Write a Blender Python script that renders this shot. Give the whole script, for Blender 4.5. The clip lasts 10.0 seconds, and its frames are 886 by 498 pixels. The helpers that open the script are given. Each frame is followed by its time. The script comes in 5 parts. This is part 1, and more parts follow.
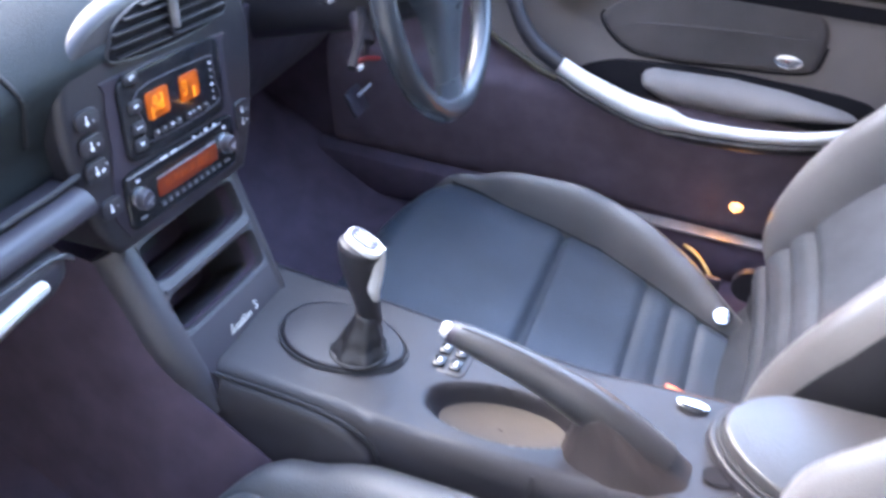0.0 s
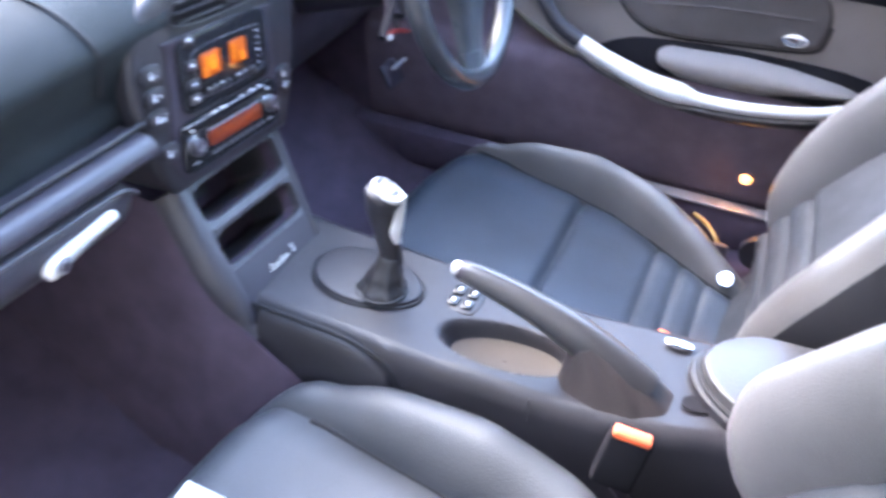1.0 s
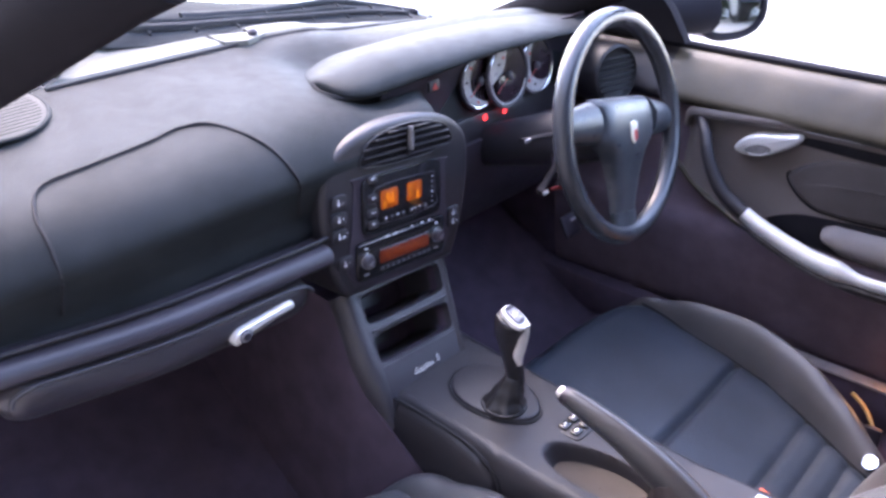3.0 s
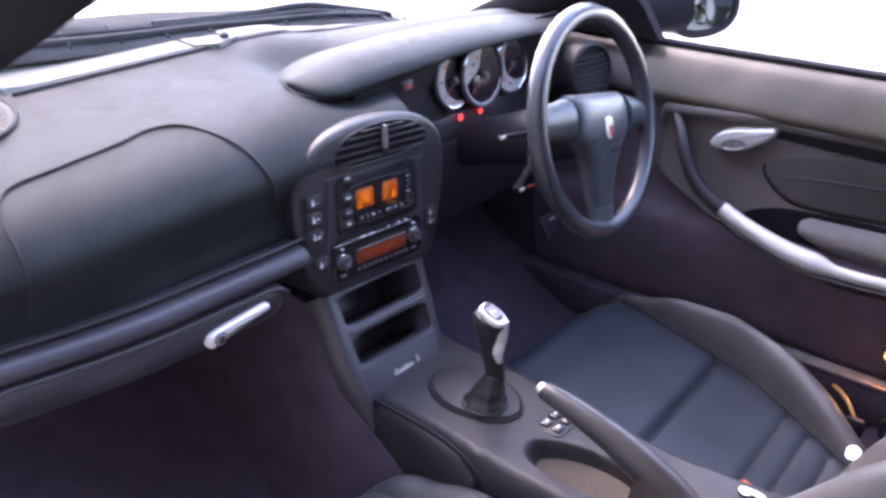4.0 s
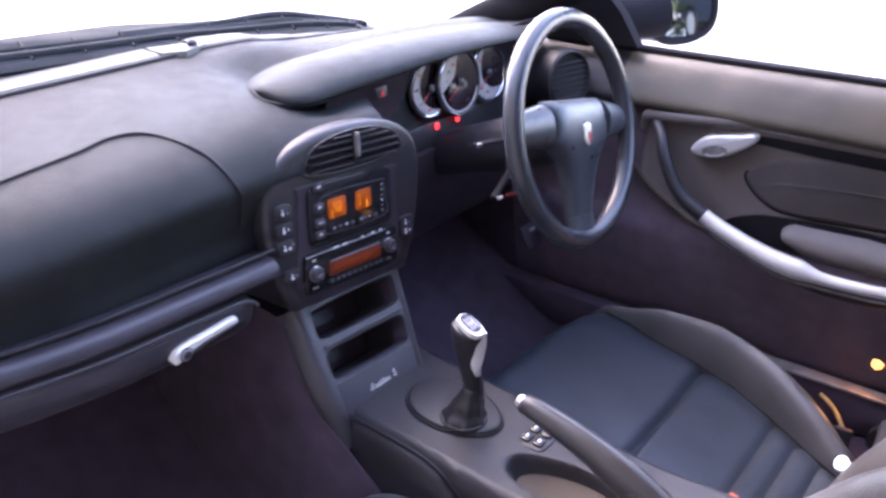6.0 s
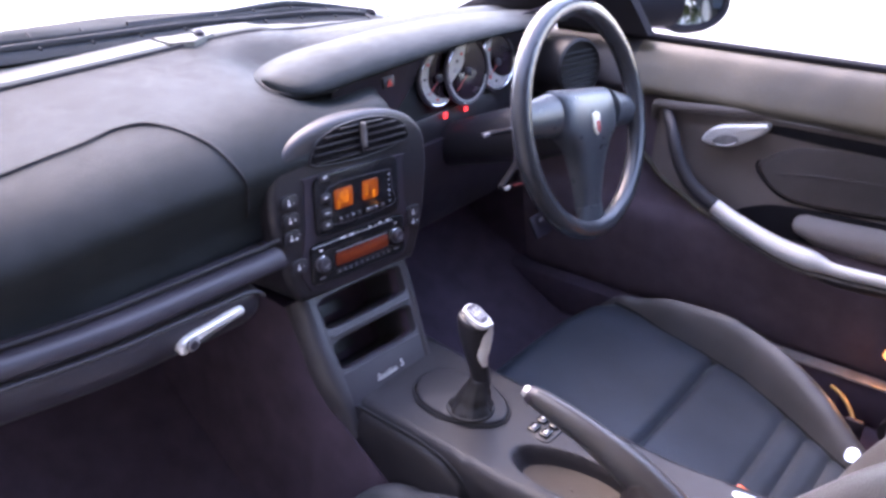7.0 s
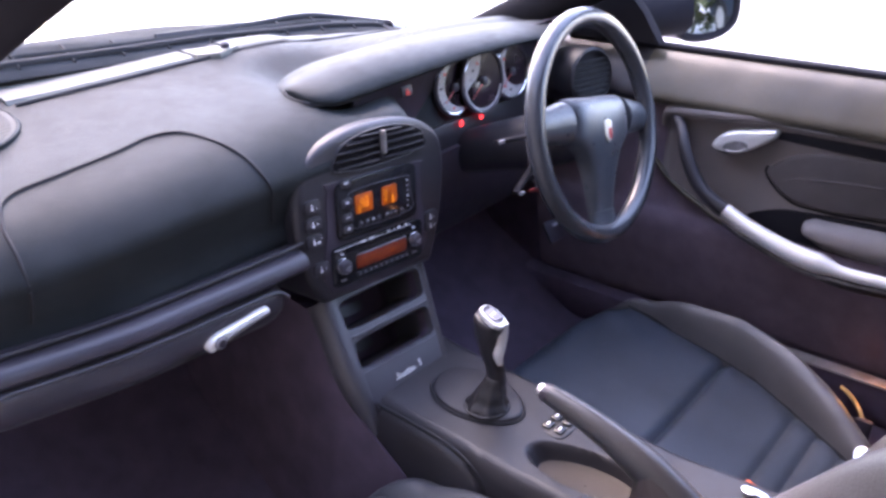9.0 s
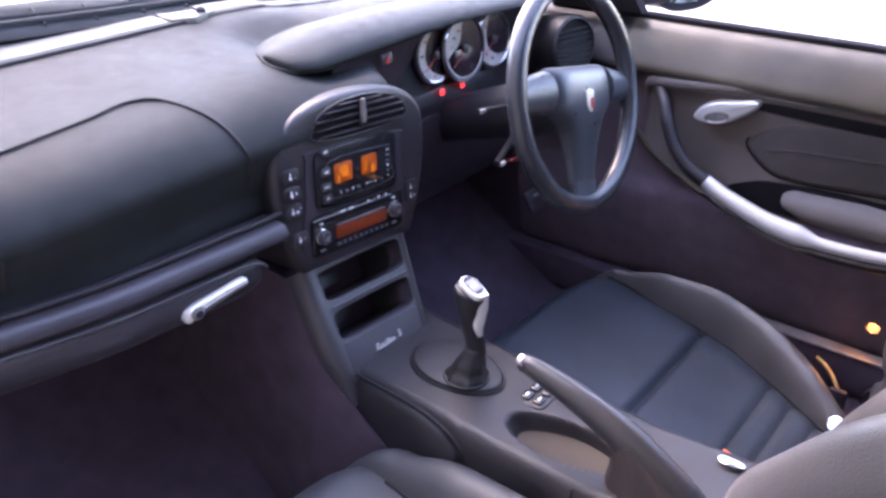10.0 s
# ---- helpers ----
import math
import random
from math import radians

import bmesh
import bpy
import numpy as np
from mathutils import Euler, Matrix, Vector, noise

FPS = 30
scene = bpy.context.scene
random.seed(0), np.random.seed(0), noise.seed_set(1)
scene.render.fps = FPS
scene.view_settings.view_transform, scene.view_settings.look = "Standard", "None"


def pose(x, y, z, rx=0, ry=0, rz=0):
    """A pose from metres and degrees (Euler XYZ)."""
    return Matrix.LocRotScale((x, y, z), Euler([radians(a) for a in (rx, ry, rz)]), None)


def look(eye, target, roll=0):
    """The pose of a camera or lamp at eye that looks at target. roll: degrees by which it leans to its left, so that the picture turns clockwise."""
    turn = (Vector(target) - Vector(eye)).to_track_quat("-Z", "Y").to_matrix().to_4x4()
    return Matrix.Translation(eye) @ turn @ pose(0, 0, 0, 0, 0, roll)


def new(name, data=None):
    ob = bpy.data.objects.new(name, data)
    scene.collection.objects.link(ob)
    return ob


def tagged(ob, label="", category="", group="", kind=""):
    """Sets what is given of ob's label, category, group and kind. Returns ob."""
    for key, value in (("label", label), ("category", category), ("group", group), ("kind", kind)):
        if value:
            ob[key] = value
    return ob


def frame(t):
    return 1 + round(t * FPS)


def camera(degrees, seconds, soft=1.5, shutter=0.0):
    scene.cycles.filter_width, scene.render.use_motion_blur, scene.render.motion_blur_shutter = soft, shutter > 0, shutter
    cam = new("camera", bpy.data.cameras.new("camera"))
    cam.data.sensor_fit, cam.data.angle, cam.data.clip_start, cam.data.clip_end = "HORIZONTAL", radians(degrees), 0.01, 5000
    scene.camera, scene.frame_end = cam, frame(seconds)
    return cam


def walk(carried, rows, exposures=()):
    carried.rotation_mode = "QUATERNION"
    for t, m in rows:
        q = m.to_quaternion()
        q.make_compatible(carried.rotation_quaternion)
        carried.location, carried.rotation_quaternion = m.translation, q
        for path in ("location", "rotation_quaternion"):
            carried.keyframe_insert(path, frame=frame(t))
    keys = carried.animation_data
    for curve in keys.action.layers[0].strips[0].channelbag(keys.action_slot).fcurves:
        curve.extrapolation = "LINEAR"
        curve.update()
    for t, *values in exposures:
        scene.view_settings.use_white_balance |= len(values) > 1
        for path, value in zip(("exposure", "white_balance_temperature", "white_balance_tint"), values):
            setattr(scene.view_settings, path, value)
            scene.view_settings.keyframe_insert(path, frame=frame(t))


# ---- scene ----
cam = camera(55.4, 10.0, soft=3.0, shutter=0.7)
# seconds; eye x, y, z in metres; turn in degrees
ROWS = [
    (0.0, -0.6453, -0.3058, 1.1332, 53.05, -2.41, -69.04),
    (0.5, -0.7006, -0.3523, 1.1322, 53.03, -1.46, -70.81),
    (1.0, -0.7459, -0.3825, 1.1670, 52.13, -1.72, -65.86),
    (1.2, -0.7650, -0.3970, 1.1810, 54.14, -0.89, -61.68),
    (1.5, -0.7737, -0.4482, 1.1949, 55.65, -1.40, -54.80),
    (1.7, -0.7830, -0.5030, 1.2000, 56.40, -0.58, -51.61),
    (2.0, -0.7808, -0.5127, 1.2121, 58.00, -0.68, -49.38),
    (2.5, -0.7985, -0.5559, 1.2335, 60.87, -0.05, -48.40),
    (2.7, -0.8080, -0.5710, 1.2450, 61.68, 0.09, -48.11),
    (3.8, -0.8090, -0.5940, 1.2410, 61.96, 0.71, -49.28),
    (4.0, -0.8017, -0.5946, 1.2263, 62.49, 0.88, -49.76),
    (4.5, -0.7833, -0.5898, 1.2107, 62.80, 1.20, -50.98),
    (5.0, -0.7808, -0.5885, 1.2058, 63.39, 0.91, -51.15),
    (5.5, -0.7776, -0.5884, 1.2019, 63.82, 1.03, -51.16),
    (7.0, -0.7628, -0.5938, 1.2008, 62.90, 1.49, -50.08),
    (7.5, -0.7709, -0.5998, 1.2043, 63.02, 1.68, -49.86),
    (8.0, -0.7757, -0.6030, 1.2059, 63.28, 1.80, -49.59),
    (8.5, -0.7825, -0.6085, 1.2087, 63.32, 1.83, -49.49),
    (9.0, -0.7967, -0.6179, 1.2144, 63.45, 2.00, -49.25),
    (9.5, -0.7970, -0.6206, 1.2160, 62.26, 1.83, -50.14),
    (10.0, -0.7900, -0.6122, 1.2119, 61.33, 1.19, -50.34),
]
walk(cam, [(t, pose(x, y, z, rx, ry, rz)) for t, x, y, z, rx, ry, rz in ROWS],
     exposures=[(0.0, 4.98, 6650, 12), (1.0, 5.22, 6650, 12), (2.0, 5.05, 6550, 15), (2.7, 4.15, 6900, 23), (4.0, 3.95, 7150, 30), (10.0, 3.95, 7150, 30)])

# ---- world and sun ----
world = bpy.data.worlds.new("world")
scene.world = world
world.use_nodes = True
sky = world.node_tree.nodes.new("ShaderNodeTexSky")
sky.sky_type, sky.sun_disc = "NISHITA", False
sky.sun_elevation, sky.sun_rotation = radians(50), radians(18)
world.node_tree.links.new(sky.outputs[0], world.node_tree.nodes["Background"].inputs[0])
world.node_tree.nodes["Background"].inputs[1].default_value = 0.15
sun_data = bpy.data.lights.new("sun", "SUN")
sun_data.energy, sun_data.angle, sun_data.color = 0.12, radians(40), (1.0, 0.93, 0.84)
sun = new("sun", sun_data)
sun.matrix_world = look((0, 0, 0), (-0.20, -0.61, -0.77))

# ---- materials ----
def material(name, color, rough=0.5, metal=0.0, grain=0.0, scale=400.0, vary=0.25, vscale=6.0, spec=0.5, coat=0.0, rvary=0.1, wave=0.0, wscale=16.0):
    """A principled surface with broad tone variation, fine grain relief and uneven gloss."""
    m = bpy.data.materials.new(name)
    m.use_nodes = True
    nt = m.node_tree
    b = nt.nodes["Principled BSDF"]
    b.inputs["Metallic"].default_value = metal
    b.inputs["Specular IOR Level"].default_value = spec
    b.inputs["Coat Weight"].default_value = coat
    tc = nt.nodes.new("ShaderNodeTexCoord")
    n1 = nt.nodes.new("ShaderNodeTexNoise")
    n1.inputs["Scale"].default_value, n1.inputs["Detail"].default_value = vscale, 5
    nt.links.new(tc.outputs["Object"], n1.inputs["Vector"])
    ramp = nt.nodes.new("ShaderNodeMapRange")
    ramp.inputs["From Min"].default_value, ramp.inputs["From Max"].default_value = 0.3, 0.7
    ramp.inputs["To Min"].default_value, ramp.inputs["To Max"].default_value = 1 - vary, 1 + vary
    nt.links.new(n1.outputs["Fac"], ramp.inputs["Value"])
    mul = nt.nodes.new("ShaderNodeVectorMath")
    mul.operation = "SCALE"
    mul.inputs[0].default_value = color[:3]
    nt.links.new(ramp.outputs[0], mul.inputs["Scale"])
    nt.links.new(mul.outputs[0], b.inputs["Base Color"])
    n2 = nt.nodes.new("ShaderNodeTexNoise")
    n2.inputs["Scale"].default_value, n2.inputs["Detail"].default_value = vscale * 5, 4
    nt.links.new(tc.outputs["Object"], n2.inputs["Vector"])
    rr = nt.nodes.new("ShaderNodeMapRange")
    rr.inputs["To Min"].default_value, rr.inputs["To Max"].default_value = max(0.02, rough - rvary), min(1, rough + rvary)
    nt.links.new(n2.outputs["Fac"], rr.inputs["Value"])
    nt.links.new(rr.outputs[0], b.inputs["Roughness"])
    soft_normal = None
    if wave:
        # slack and handling dents, a few centimetres across
        n4 = nt.nodes.new("ShaderNodeTexNoise")
        n4.inputs["Scale"].default_value, n4.inputs["Detail"].default_value = wscale, 2
        nt.links.new(tc.outputs["Object"], n4.inputs["Vector"])
        dent = nt.nodes.new("ShaderNodeBump")
        dent.inputs["Strength"].default_value, dent.inputs["Distance"].default_value = wave, 0.01
        nt.links.new(n4.outputs["Fac"], dent.inputs["Height"])
        soft_normal = dent.outputs[0]
        nt.links.new(soft_normal, b.inputs["Normal"])
    if grain:
        n3 = nt.nodes.new("ShaderNodeTexVoronoi")
        n3.inputs["Scale"].default_value = scale
        nt.links.new(tc.outputs["Object"], n3.inputs["Vector"])
        bump = nt.nodes.new("ShaderNodeBump")
        bump.inputs["Strength"].default_value, bump.inputs["Distance"].default_value = grain, 0.001
        nt.links.new(n3.outputs["Distance"], bump.inputs["Height"])
        if soft_normal:
            nt.links.new(soft_normal, bump.inputs["Normal"])
        nt.links.new(bump.outputs[0], b.inputs["Normal"])
    return m


def glowing(name, color, strength):
    m = material(name, [c * 0.10 for c in color], 0.4, vary=0.1)
    b = m.node_tree.nodes["Principled BSDF"]
    b.inputs["Emission Color"].default_value = (*color, 1)
    # uneven backlight
    nt = m.node_tree
    tc, n = nt.nodes.new("ShaderNodeTexCoord"), nt.nodes.new("ShaderNodeTexNoise")
    n.inputs["Scale"].default_value = 70
    nt.links.new(tc.outputs["Object"], n.inputs["Vector"])
    r = nt.nodes.new("ShaderNodeMapRange")
    r.inputs["From Min"].default_value, r.inputs["From Max"].default_value = 0.3, 0.7
    r.inputs["To Min"].default_value, r.inputs["To Max"].default_value = 0.45 * strength, 1.4 * strength
    nt.links.new(n.outputs["Fac"], r.inputs["Value"])
    nt.links.new(r.outputs[0], b.inputs["Emission Strength"])
    return m


def clear(name, color=(0.95, 0.97, 0.97)):
    m = bpy.data.materials.new(name)
    m.use_nodes = True
    b = m.node_tree.nodes["Principled BSDF"]
    b.inputs["Base Color"].default_value = (*color, 1)
    b.inputs["Transmission Weight"].default_value = 1
    b.inputs["Roughness"].default_value = 0.02
    b.inputs["IOR"].default_value = 1.004
    return m


LEATHER = material("leather", (0.034, 0.032, 0.034), 0.30, grain=0.35, scale=520, vary=0.15, spec=0.65, rvary=0.05)
RIM_LEATHER = material("rim_leather", (0.034, 0.037, 0.044), 0.21, grain=0.25, scale=520, vary=0.25, vscale=14, spec=0.75, rvary=0.08)
HUB_SKIN = material("hub_skin", (0.041, 0.048, 0.058), 0.30, grain=0.35, scale=520, vary=0.3, vscale=14, spec=0.7, rvary=0.08)
CONSOLE_SKIN = material("console_skin", (0.017, 0.0155, 0.019), 0.36, grain=0.3, scale=700, vary=0.3, vscale=9, spec=0.36, rvary=0.14)
TRAY_TRIM = material("tray_trim_plastic", (0.046, 0.043, 0.050), 0.36, grain=0.2, scale=700, vary=0.2, rvary=0.12)
DARK_RED = material("dark_red_cord", (0.20, 0.02, 0.025), 0.5, vary=0.2, vscale=60)
# paler copy of the seat leather, with the light on the bolsters in its colour
BOLSTER = material("lit_bolster_leather", (0.088, 0.083, 0.084), 0.34, grain=0.35, scale=520, vary=0.25, spec=0.6, wave=0.3, wscale=11)
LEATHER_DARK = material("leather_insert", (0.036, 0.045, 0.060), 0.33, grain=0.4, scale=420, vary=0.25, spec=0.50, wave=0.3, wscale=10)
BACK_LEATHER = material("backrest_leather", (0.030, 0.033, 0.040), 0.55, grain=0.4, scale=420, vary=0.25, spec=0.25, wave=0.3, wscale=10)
SEAT_GREY = material("seat_grey_leather", (0.051, 0.054, 0.061), 0.45, grain=0.4, scale=420, vary=0.25, spec=0.32, wave=0.3, wscale=10)
DASH_SKIN = material("dash_skin", (0.0195, 0.0230, 0.0255), 0.56, grain=0.4, scale=900, vary=0.3, vscale=9, spec=0.13, wave=0.15, wscale=9)
PLASTIC = material("dark_plastic", (0.020, 0.018, 0.022), 0.42, grain=0.25, scale=900, vary=0.15)
PLASTIC_SOFT = material("soft_paint_plastic", (0.036, 0.032, 0.041), 0.37, grain=0.15, scale=700, vary=0.2, rvary=0.12)
DOOR_SKIN = material("door_skin", (0.150, 0.127, 0.118), 0.40, grain=0.4, scale=500, vary=0.15, spec=0.45)
DOOR_TOP = material("door_top_skin", (0.064, 0.053, 0.036), 0.36, grain=0.3, scale=500, wave=0.5, wscale=8, vary=0.35, spec=0.5)
ARM_PAD = material("armrest_skin", (0.20, 0.178, 0.170), 0.42, grain=0.4, scale=500, vary=0.15, spec=0.45)
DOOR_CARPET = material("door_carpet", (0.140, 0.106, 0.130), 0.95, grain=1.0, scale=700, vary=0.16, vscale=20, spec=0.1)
COWL = material("weathered_plastic", (0.030, 0.032, 0.034), 0.95, grain=0.3, scale=400, vary=0.3, vscale=12, spec=0.1)
GAITER = material("gaiter_leather", (0.034, 0.026, 0.026), 0.5, grain=0.4, scale=500, vary=0.25)
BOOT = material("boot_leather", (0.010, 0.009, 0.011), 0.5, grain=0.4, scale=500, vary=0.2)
BLACK = material("black_plastic", (0.032, 0.026, 0.036), 0.45, vary=0.2)
GLOSS_BLACK = material("gloss_black", (0.010, 0.010, 0.012), 0.15, vary=0.1)
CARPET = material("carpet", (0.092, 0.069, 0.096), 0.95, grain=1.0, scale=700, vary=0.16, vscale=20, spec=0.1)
SILVER = material("satin_aluminium", (0.74, 0.73, 0.71), 0.30, metal=0.4, vary=0.06, vscale=30, rvary=0.03)
CHROME = material("chrome", (0.8, 0.8, 0.82), 0.12, metal=1.0, vary=0.04)
WHITE_INK = material("white_ink", (0.75, 0.75, 0.78), 0.5, vary=0.1, vscale=60)
GREY_INK = material("grey_ink", (0.28, 0.27, 0.29), 0.5, vary=0.1, vscale=60)
STITCH = material("seam_shadow", (0.010, 0.010, 0.013), 0.8, vary=0.2)
DIAL_DARK = material("dial_dark", (0.022, 0.012, 0.018), 0.25, vary=0.2)
DIAL = material("silver_dial", (0.40, 0.385, 0.385), 0.45, metal=0.1, vary=0.15, vscale=40)
GOLD = material("gold_enamel", (0.86, 0.80, 0.66), 0.35, metal=0.3, vary=0.15, vscale=60)
BRASS = material("worn_brass", (0.42, 0.25, 0.09), 0.4, metal=0.7, vary=0.25, vscale=60)
RED = material("red_enamel", (0.5, 0.05, 0.04), 0.4, vary=0.15, vscale=60)
PAPER = material("paper", (0.82, 0.82, 0.84), 0.7, vary=0.04)
SILVER_PAINT = material("silver_paint", (0.72, 0.73, 0.75), 0.30, metal=0.0, vary=0.04, coat=0.5)
BUCKLE_RED = material("buckle_red", (0.85, 0.14, 0.05), 0.35, vary=0.1)
TRAY_MAT = material("tray_mat", (0.050, 0.037, 0.028), 0.6, grain=0.3, scale=500, vary=0.2, spec=0.28)
RUBBER = material("rubber", (0.02, 0.02, 0.022), 0.7, grain=0.2, scale=300, vary=0.2)
GRILLE = material("grille_disc", (0.10, 0.095, 0.085), 0.8, grain=0.3, scale=600, vary=0.15, spec=0.2)
DEFROST = material("pale_grey_plastic", (0.105, 0.110, 0.098), 0.6, grain=0.2, scale=800, vary=0.1)
DOOR_PAD = material("door_fabric", (0.076, 0.064, 0.062), 0.55, wave=0.5, grain=0.7, scale=900, vary=0.25, spec=0.35)
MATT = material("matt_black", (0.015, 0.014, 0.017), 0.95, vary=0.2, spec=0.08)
CLOTH = material("roof_lining", (0.05, 0.05, 0.055), 0.9, grain=0.5, scale=900, vary=0.2, spec=0.2)
WALL = material("light_blocker_grey", (0.20, 0.18, 0.155), 0.9, grain=0.6, scale=90, vary=0.2, vscale=1.5, spec=0.2)
GROUND = material("pale_concrete", (0.49, 0.455, 0.41), 0.9, grain=0.6, scale=120, vary=0.22, vscale=1.3, spec=0.3)
LEAF = material("hedge_leaf", (0.045, 0.062, 0.022), 0.6, vary=0.5, vscale=3)
DARK_PAINT = material("dark_blue_paint", (0.020, 0.034, 0.060), 0.4, vary=0.2)
AMBER = glowing("amber_display", (1.0, 0.20, 0.006), 0.016)
AMBER_HI = glowing("amber_figures", (1.0, 0.30, 0.02), 0.085)
AMBER_DIM = glowing("amber_display_dim", (1.0, 0.14, 0.03), 0.0020)
AMBER_TEXT = glowing("amber_display_text", (1.0, 0.17, 0.03), 0.007)
RED_LAMP = glowing("red_lamp", (1.0, 0.05, 0.06), 0.25)
DOOR_LAMP = glowing("door_lamp", (1.0, 0.42, 0.14), 0.22)
SILL_METAL = material("sill_metal", (0.42, 0.40, 0.39), 0.42, metal=0.4, vary=0.2, vscale=40)
SCUFFED = material("scuffed_metal", (0.20, 0.19, 0.19), 0.55, metal=0.4, vary=0.4, vscale=40)
GLASS = clear("glass")
MIRROR = material("mirror", (0.40, 0.44, 0.46), 0.02, metal=1.0, vary=0.01, rvary=0.005)


# ---- mesh helpers ----
def part(name, bm, mat, parent=None, label="", sharp=40):
    me = bpy.data.meshes.new(name)
    bmesh.ops.recalc_face_normals(bm, faces=bm.faces)
    bm.to_mesh(me)
    bm.free()
    for p in me.polygons:
        p.use_smooth = True
    me.set_sharp_from_angle(angle=radians(sharp))
    me.materials.append(mat)
    ob = new(name, me)
    if parent:
        root, m = parent, Matrix()
        while root:
            m = root.matrix_basis @ m if root.parent is None else m
            root = root.parent
        ob.parent = parent
        if parent.parent is None:
            ob.matrix_parent_inverse = m.inverted()
    return tagged(ob, label) if label else ob


def thing(name, at, label, category, group="", kind=""):
    ob = new(name)
    ob.empty_display_size = 0.05
    ob.matrix_basis = Matrix.Translation(at)
    return tagged(ob, label, category, group, kind)


def grid(rows, ring=False, caps=False, bm=None):
    """Faces between successive rows of points; ring closes each row, caps close the ends."""
    bm = bm or bmesh.new()
    vs = [[bm.verts.new(p) for p in r] for r in rows]
    n = len(vs[0])
    for a, b in zip(vs, vs[1:]):
        for i in range(n if ring else n - 1):
            j = (i + 1) % n
            bm.faces.new((a[i], a[j], b[j], b[i]))
    if caps:
        bm.faces.new(vs[0][::-1])
        bm.faces.new(vs[-1])
    return bm


def thicken(bm, d):
    """Gives an open sheet a thickness against its normals."""
    bmesh.ops.recalc_face_normals(bm, faces=bm.faces)
    bmesh.ops.solidify(bm, geom=bm.faces[:], thickness=d)
    return bm


def curve(points, n=8, closed=False):
    """A smooth line through points (Catmull-Rom), n steps a stretch."""
    ps = [Vector(p) for p in points]
    m, out = len(ps), []
    for i in range(m if closed else m - 1):
        if closed:
            a, b, c, d = (ps[(i + k - 1) % m] for k in range(4))
        else:
            b, c = ps[i], ps[i + 1]
            a = ps[i - 1] if i else 2 * b - c
            d = ps[i + 2] if i + 2 < m else 2 * c - b
        for k in range(n):
            t = k / n
            out.append(0.5 * (2 * b + (c - a) * t + (2 * a - 5 * b + 4 * c - d) * t * t + (3 * b - a - 3 * c + d) * t ** 3))
    return out if closed else out + [ps[-1]]


def tube(points, radius, seg=12, closed=False, caps=True, flat=1.0, up=(0, 0, 1), bm=None):
    """A round or flattened bar along points; radius is a number or one for each point."""
    ps = [Vector(p) for p in points]
    n, rows = len(ps), []
    for i, p in enumerate(ps):
        a = ps[i - 1] if (i or closed) else p
        b = ps[(i + 1) % n] if (i + 1 < n or closed) else p
        way = (b - a).normalized()
        side = way.cross(Vector(up))
        side = side.normalized() if side.length > 1e-4 else way.orthogonal().normalized()
        top = side.cross(way)
        r = radius[i] if isinstance(radius, (list, tuple)) else radius
        rows.append([p + r * (side * math.cos(2 * math.pi * k / seg) + flat * top * math.sin(2 * math.pi * k / seg)) for k in range(seg)])
    if closed:
        rows.append(rows[0])
        bm = grid(rows, ring=True, bm=bm)
        bmesh.ops.remove_doubles(bm, verts=bm.verts, dist=1e-6)
        return bm
    return grid(rows, ring=True, caps=caps, bm=bm)


def box(center, size, bevel=0.004, m=None, seg=2, bm=None):
    """A box with rounded edges, turned by m (a frame) when given."""
    b2 = bmesh.new()
    bmesh.ops.create_cube(b2, size=1, matrix=Matrix.Translation(center) @ Matrix.Diagonal((*size, 1)))
    if bevel:
        bmesh.ops.bevel(b2, geom=b2.edges[:], offset=bevel, segments=seg, affect="EDGES", profile=0.5)
    if m is not None:
        bmesh.ops.transform(b2, matrix=m, verts=b2.verts)
    return join(bm, b2)


def join(bm, b2):
    if bm is None:
        return b2
    me = bpy.data.meshes.new("tmp")
    b2.to_mesh(me)
    b2.free()
    bm.from_mesh(me)
    bpy.data.meshes.remove(me)
    return bm


def slab(outline, d, bevel=0.0, m=None, bm=None, seg=2):
    """A flat plate: outline in the frame's x, y, from 0 to d along its z."""
    b2 = bmesh.new()
    f = b2.faces.new([b2.verts.new((x, y, 0)) for x, y in outline])
    r = bmesh.ops.extrude_face_region(b2, geom=[f])
    bmesh.ops.translate(b2, vec=(0, 0, d), verts=[v for v in r["geom"] if isinstance(v, bmesh.types.BMVert)])
    if bevel:
        es = [e for e in b2.edges if all(abs(v.co.z - d) < 1e-6 for v in e.verts)]
        bmesh.ops.bevel(b2, geom=es, offset=bevel, segments=seg, affect="EDGES", profile=0.5)
    if m is not None:
        bmesh.ops.transform(b2, matrix=m, verts=b2.verts)
    return join(bm, b2)


def lathe(profile, m=None, seg=24, bm=None):
    """Turns (radius, height) points round the frame's z."""
    rows = [[Vector((r * math.cos(2 * math.pi * k / seg), r * math.sin(2 * math.pi * k / seg), h)) for k in range(seg)] for r, h in profile]
    b2 = grid(rows, ring=True, caps=True)
    if m is not None:
        bmesh.ops.transform(b2, matrix=m, verts=b2.verts)
    return join(bm, b2)


def oval(w, h, n=24, power=2.0):
    """A rounded outline (superellipse) w by h."""
    out = []
    for k in range(n):
        c, s = math.cos(2 * math.pi * k / n), math.sin(2 * math.pi * k / n)
        out.append((w / 2 * math.copysign(abs(c) ** (2 / power), c), h / 2 * math.copysign(abs(s) ** (2 / power), s)))
    return out


def facing(at, out, up=(0, 0, 1)):
    """A frame at a place: z points out of the surface, y as near up as may be."""
    z = Vector(out).normalized()
    x = Vector(up).cross(z).normalized()
    y = z.cross(x)
    return Matrix.Translation(at) @ Matrix((x, y, z)).transposed().to_4x4()


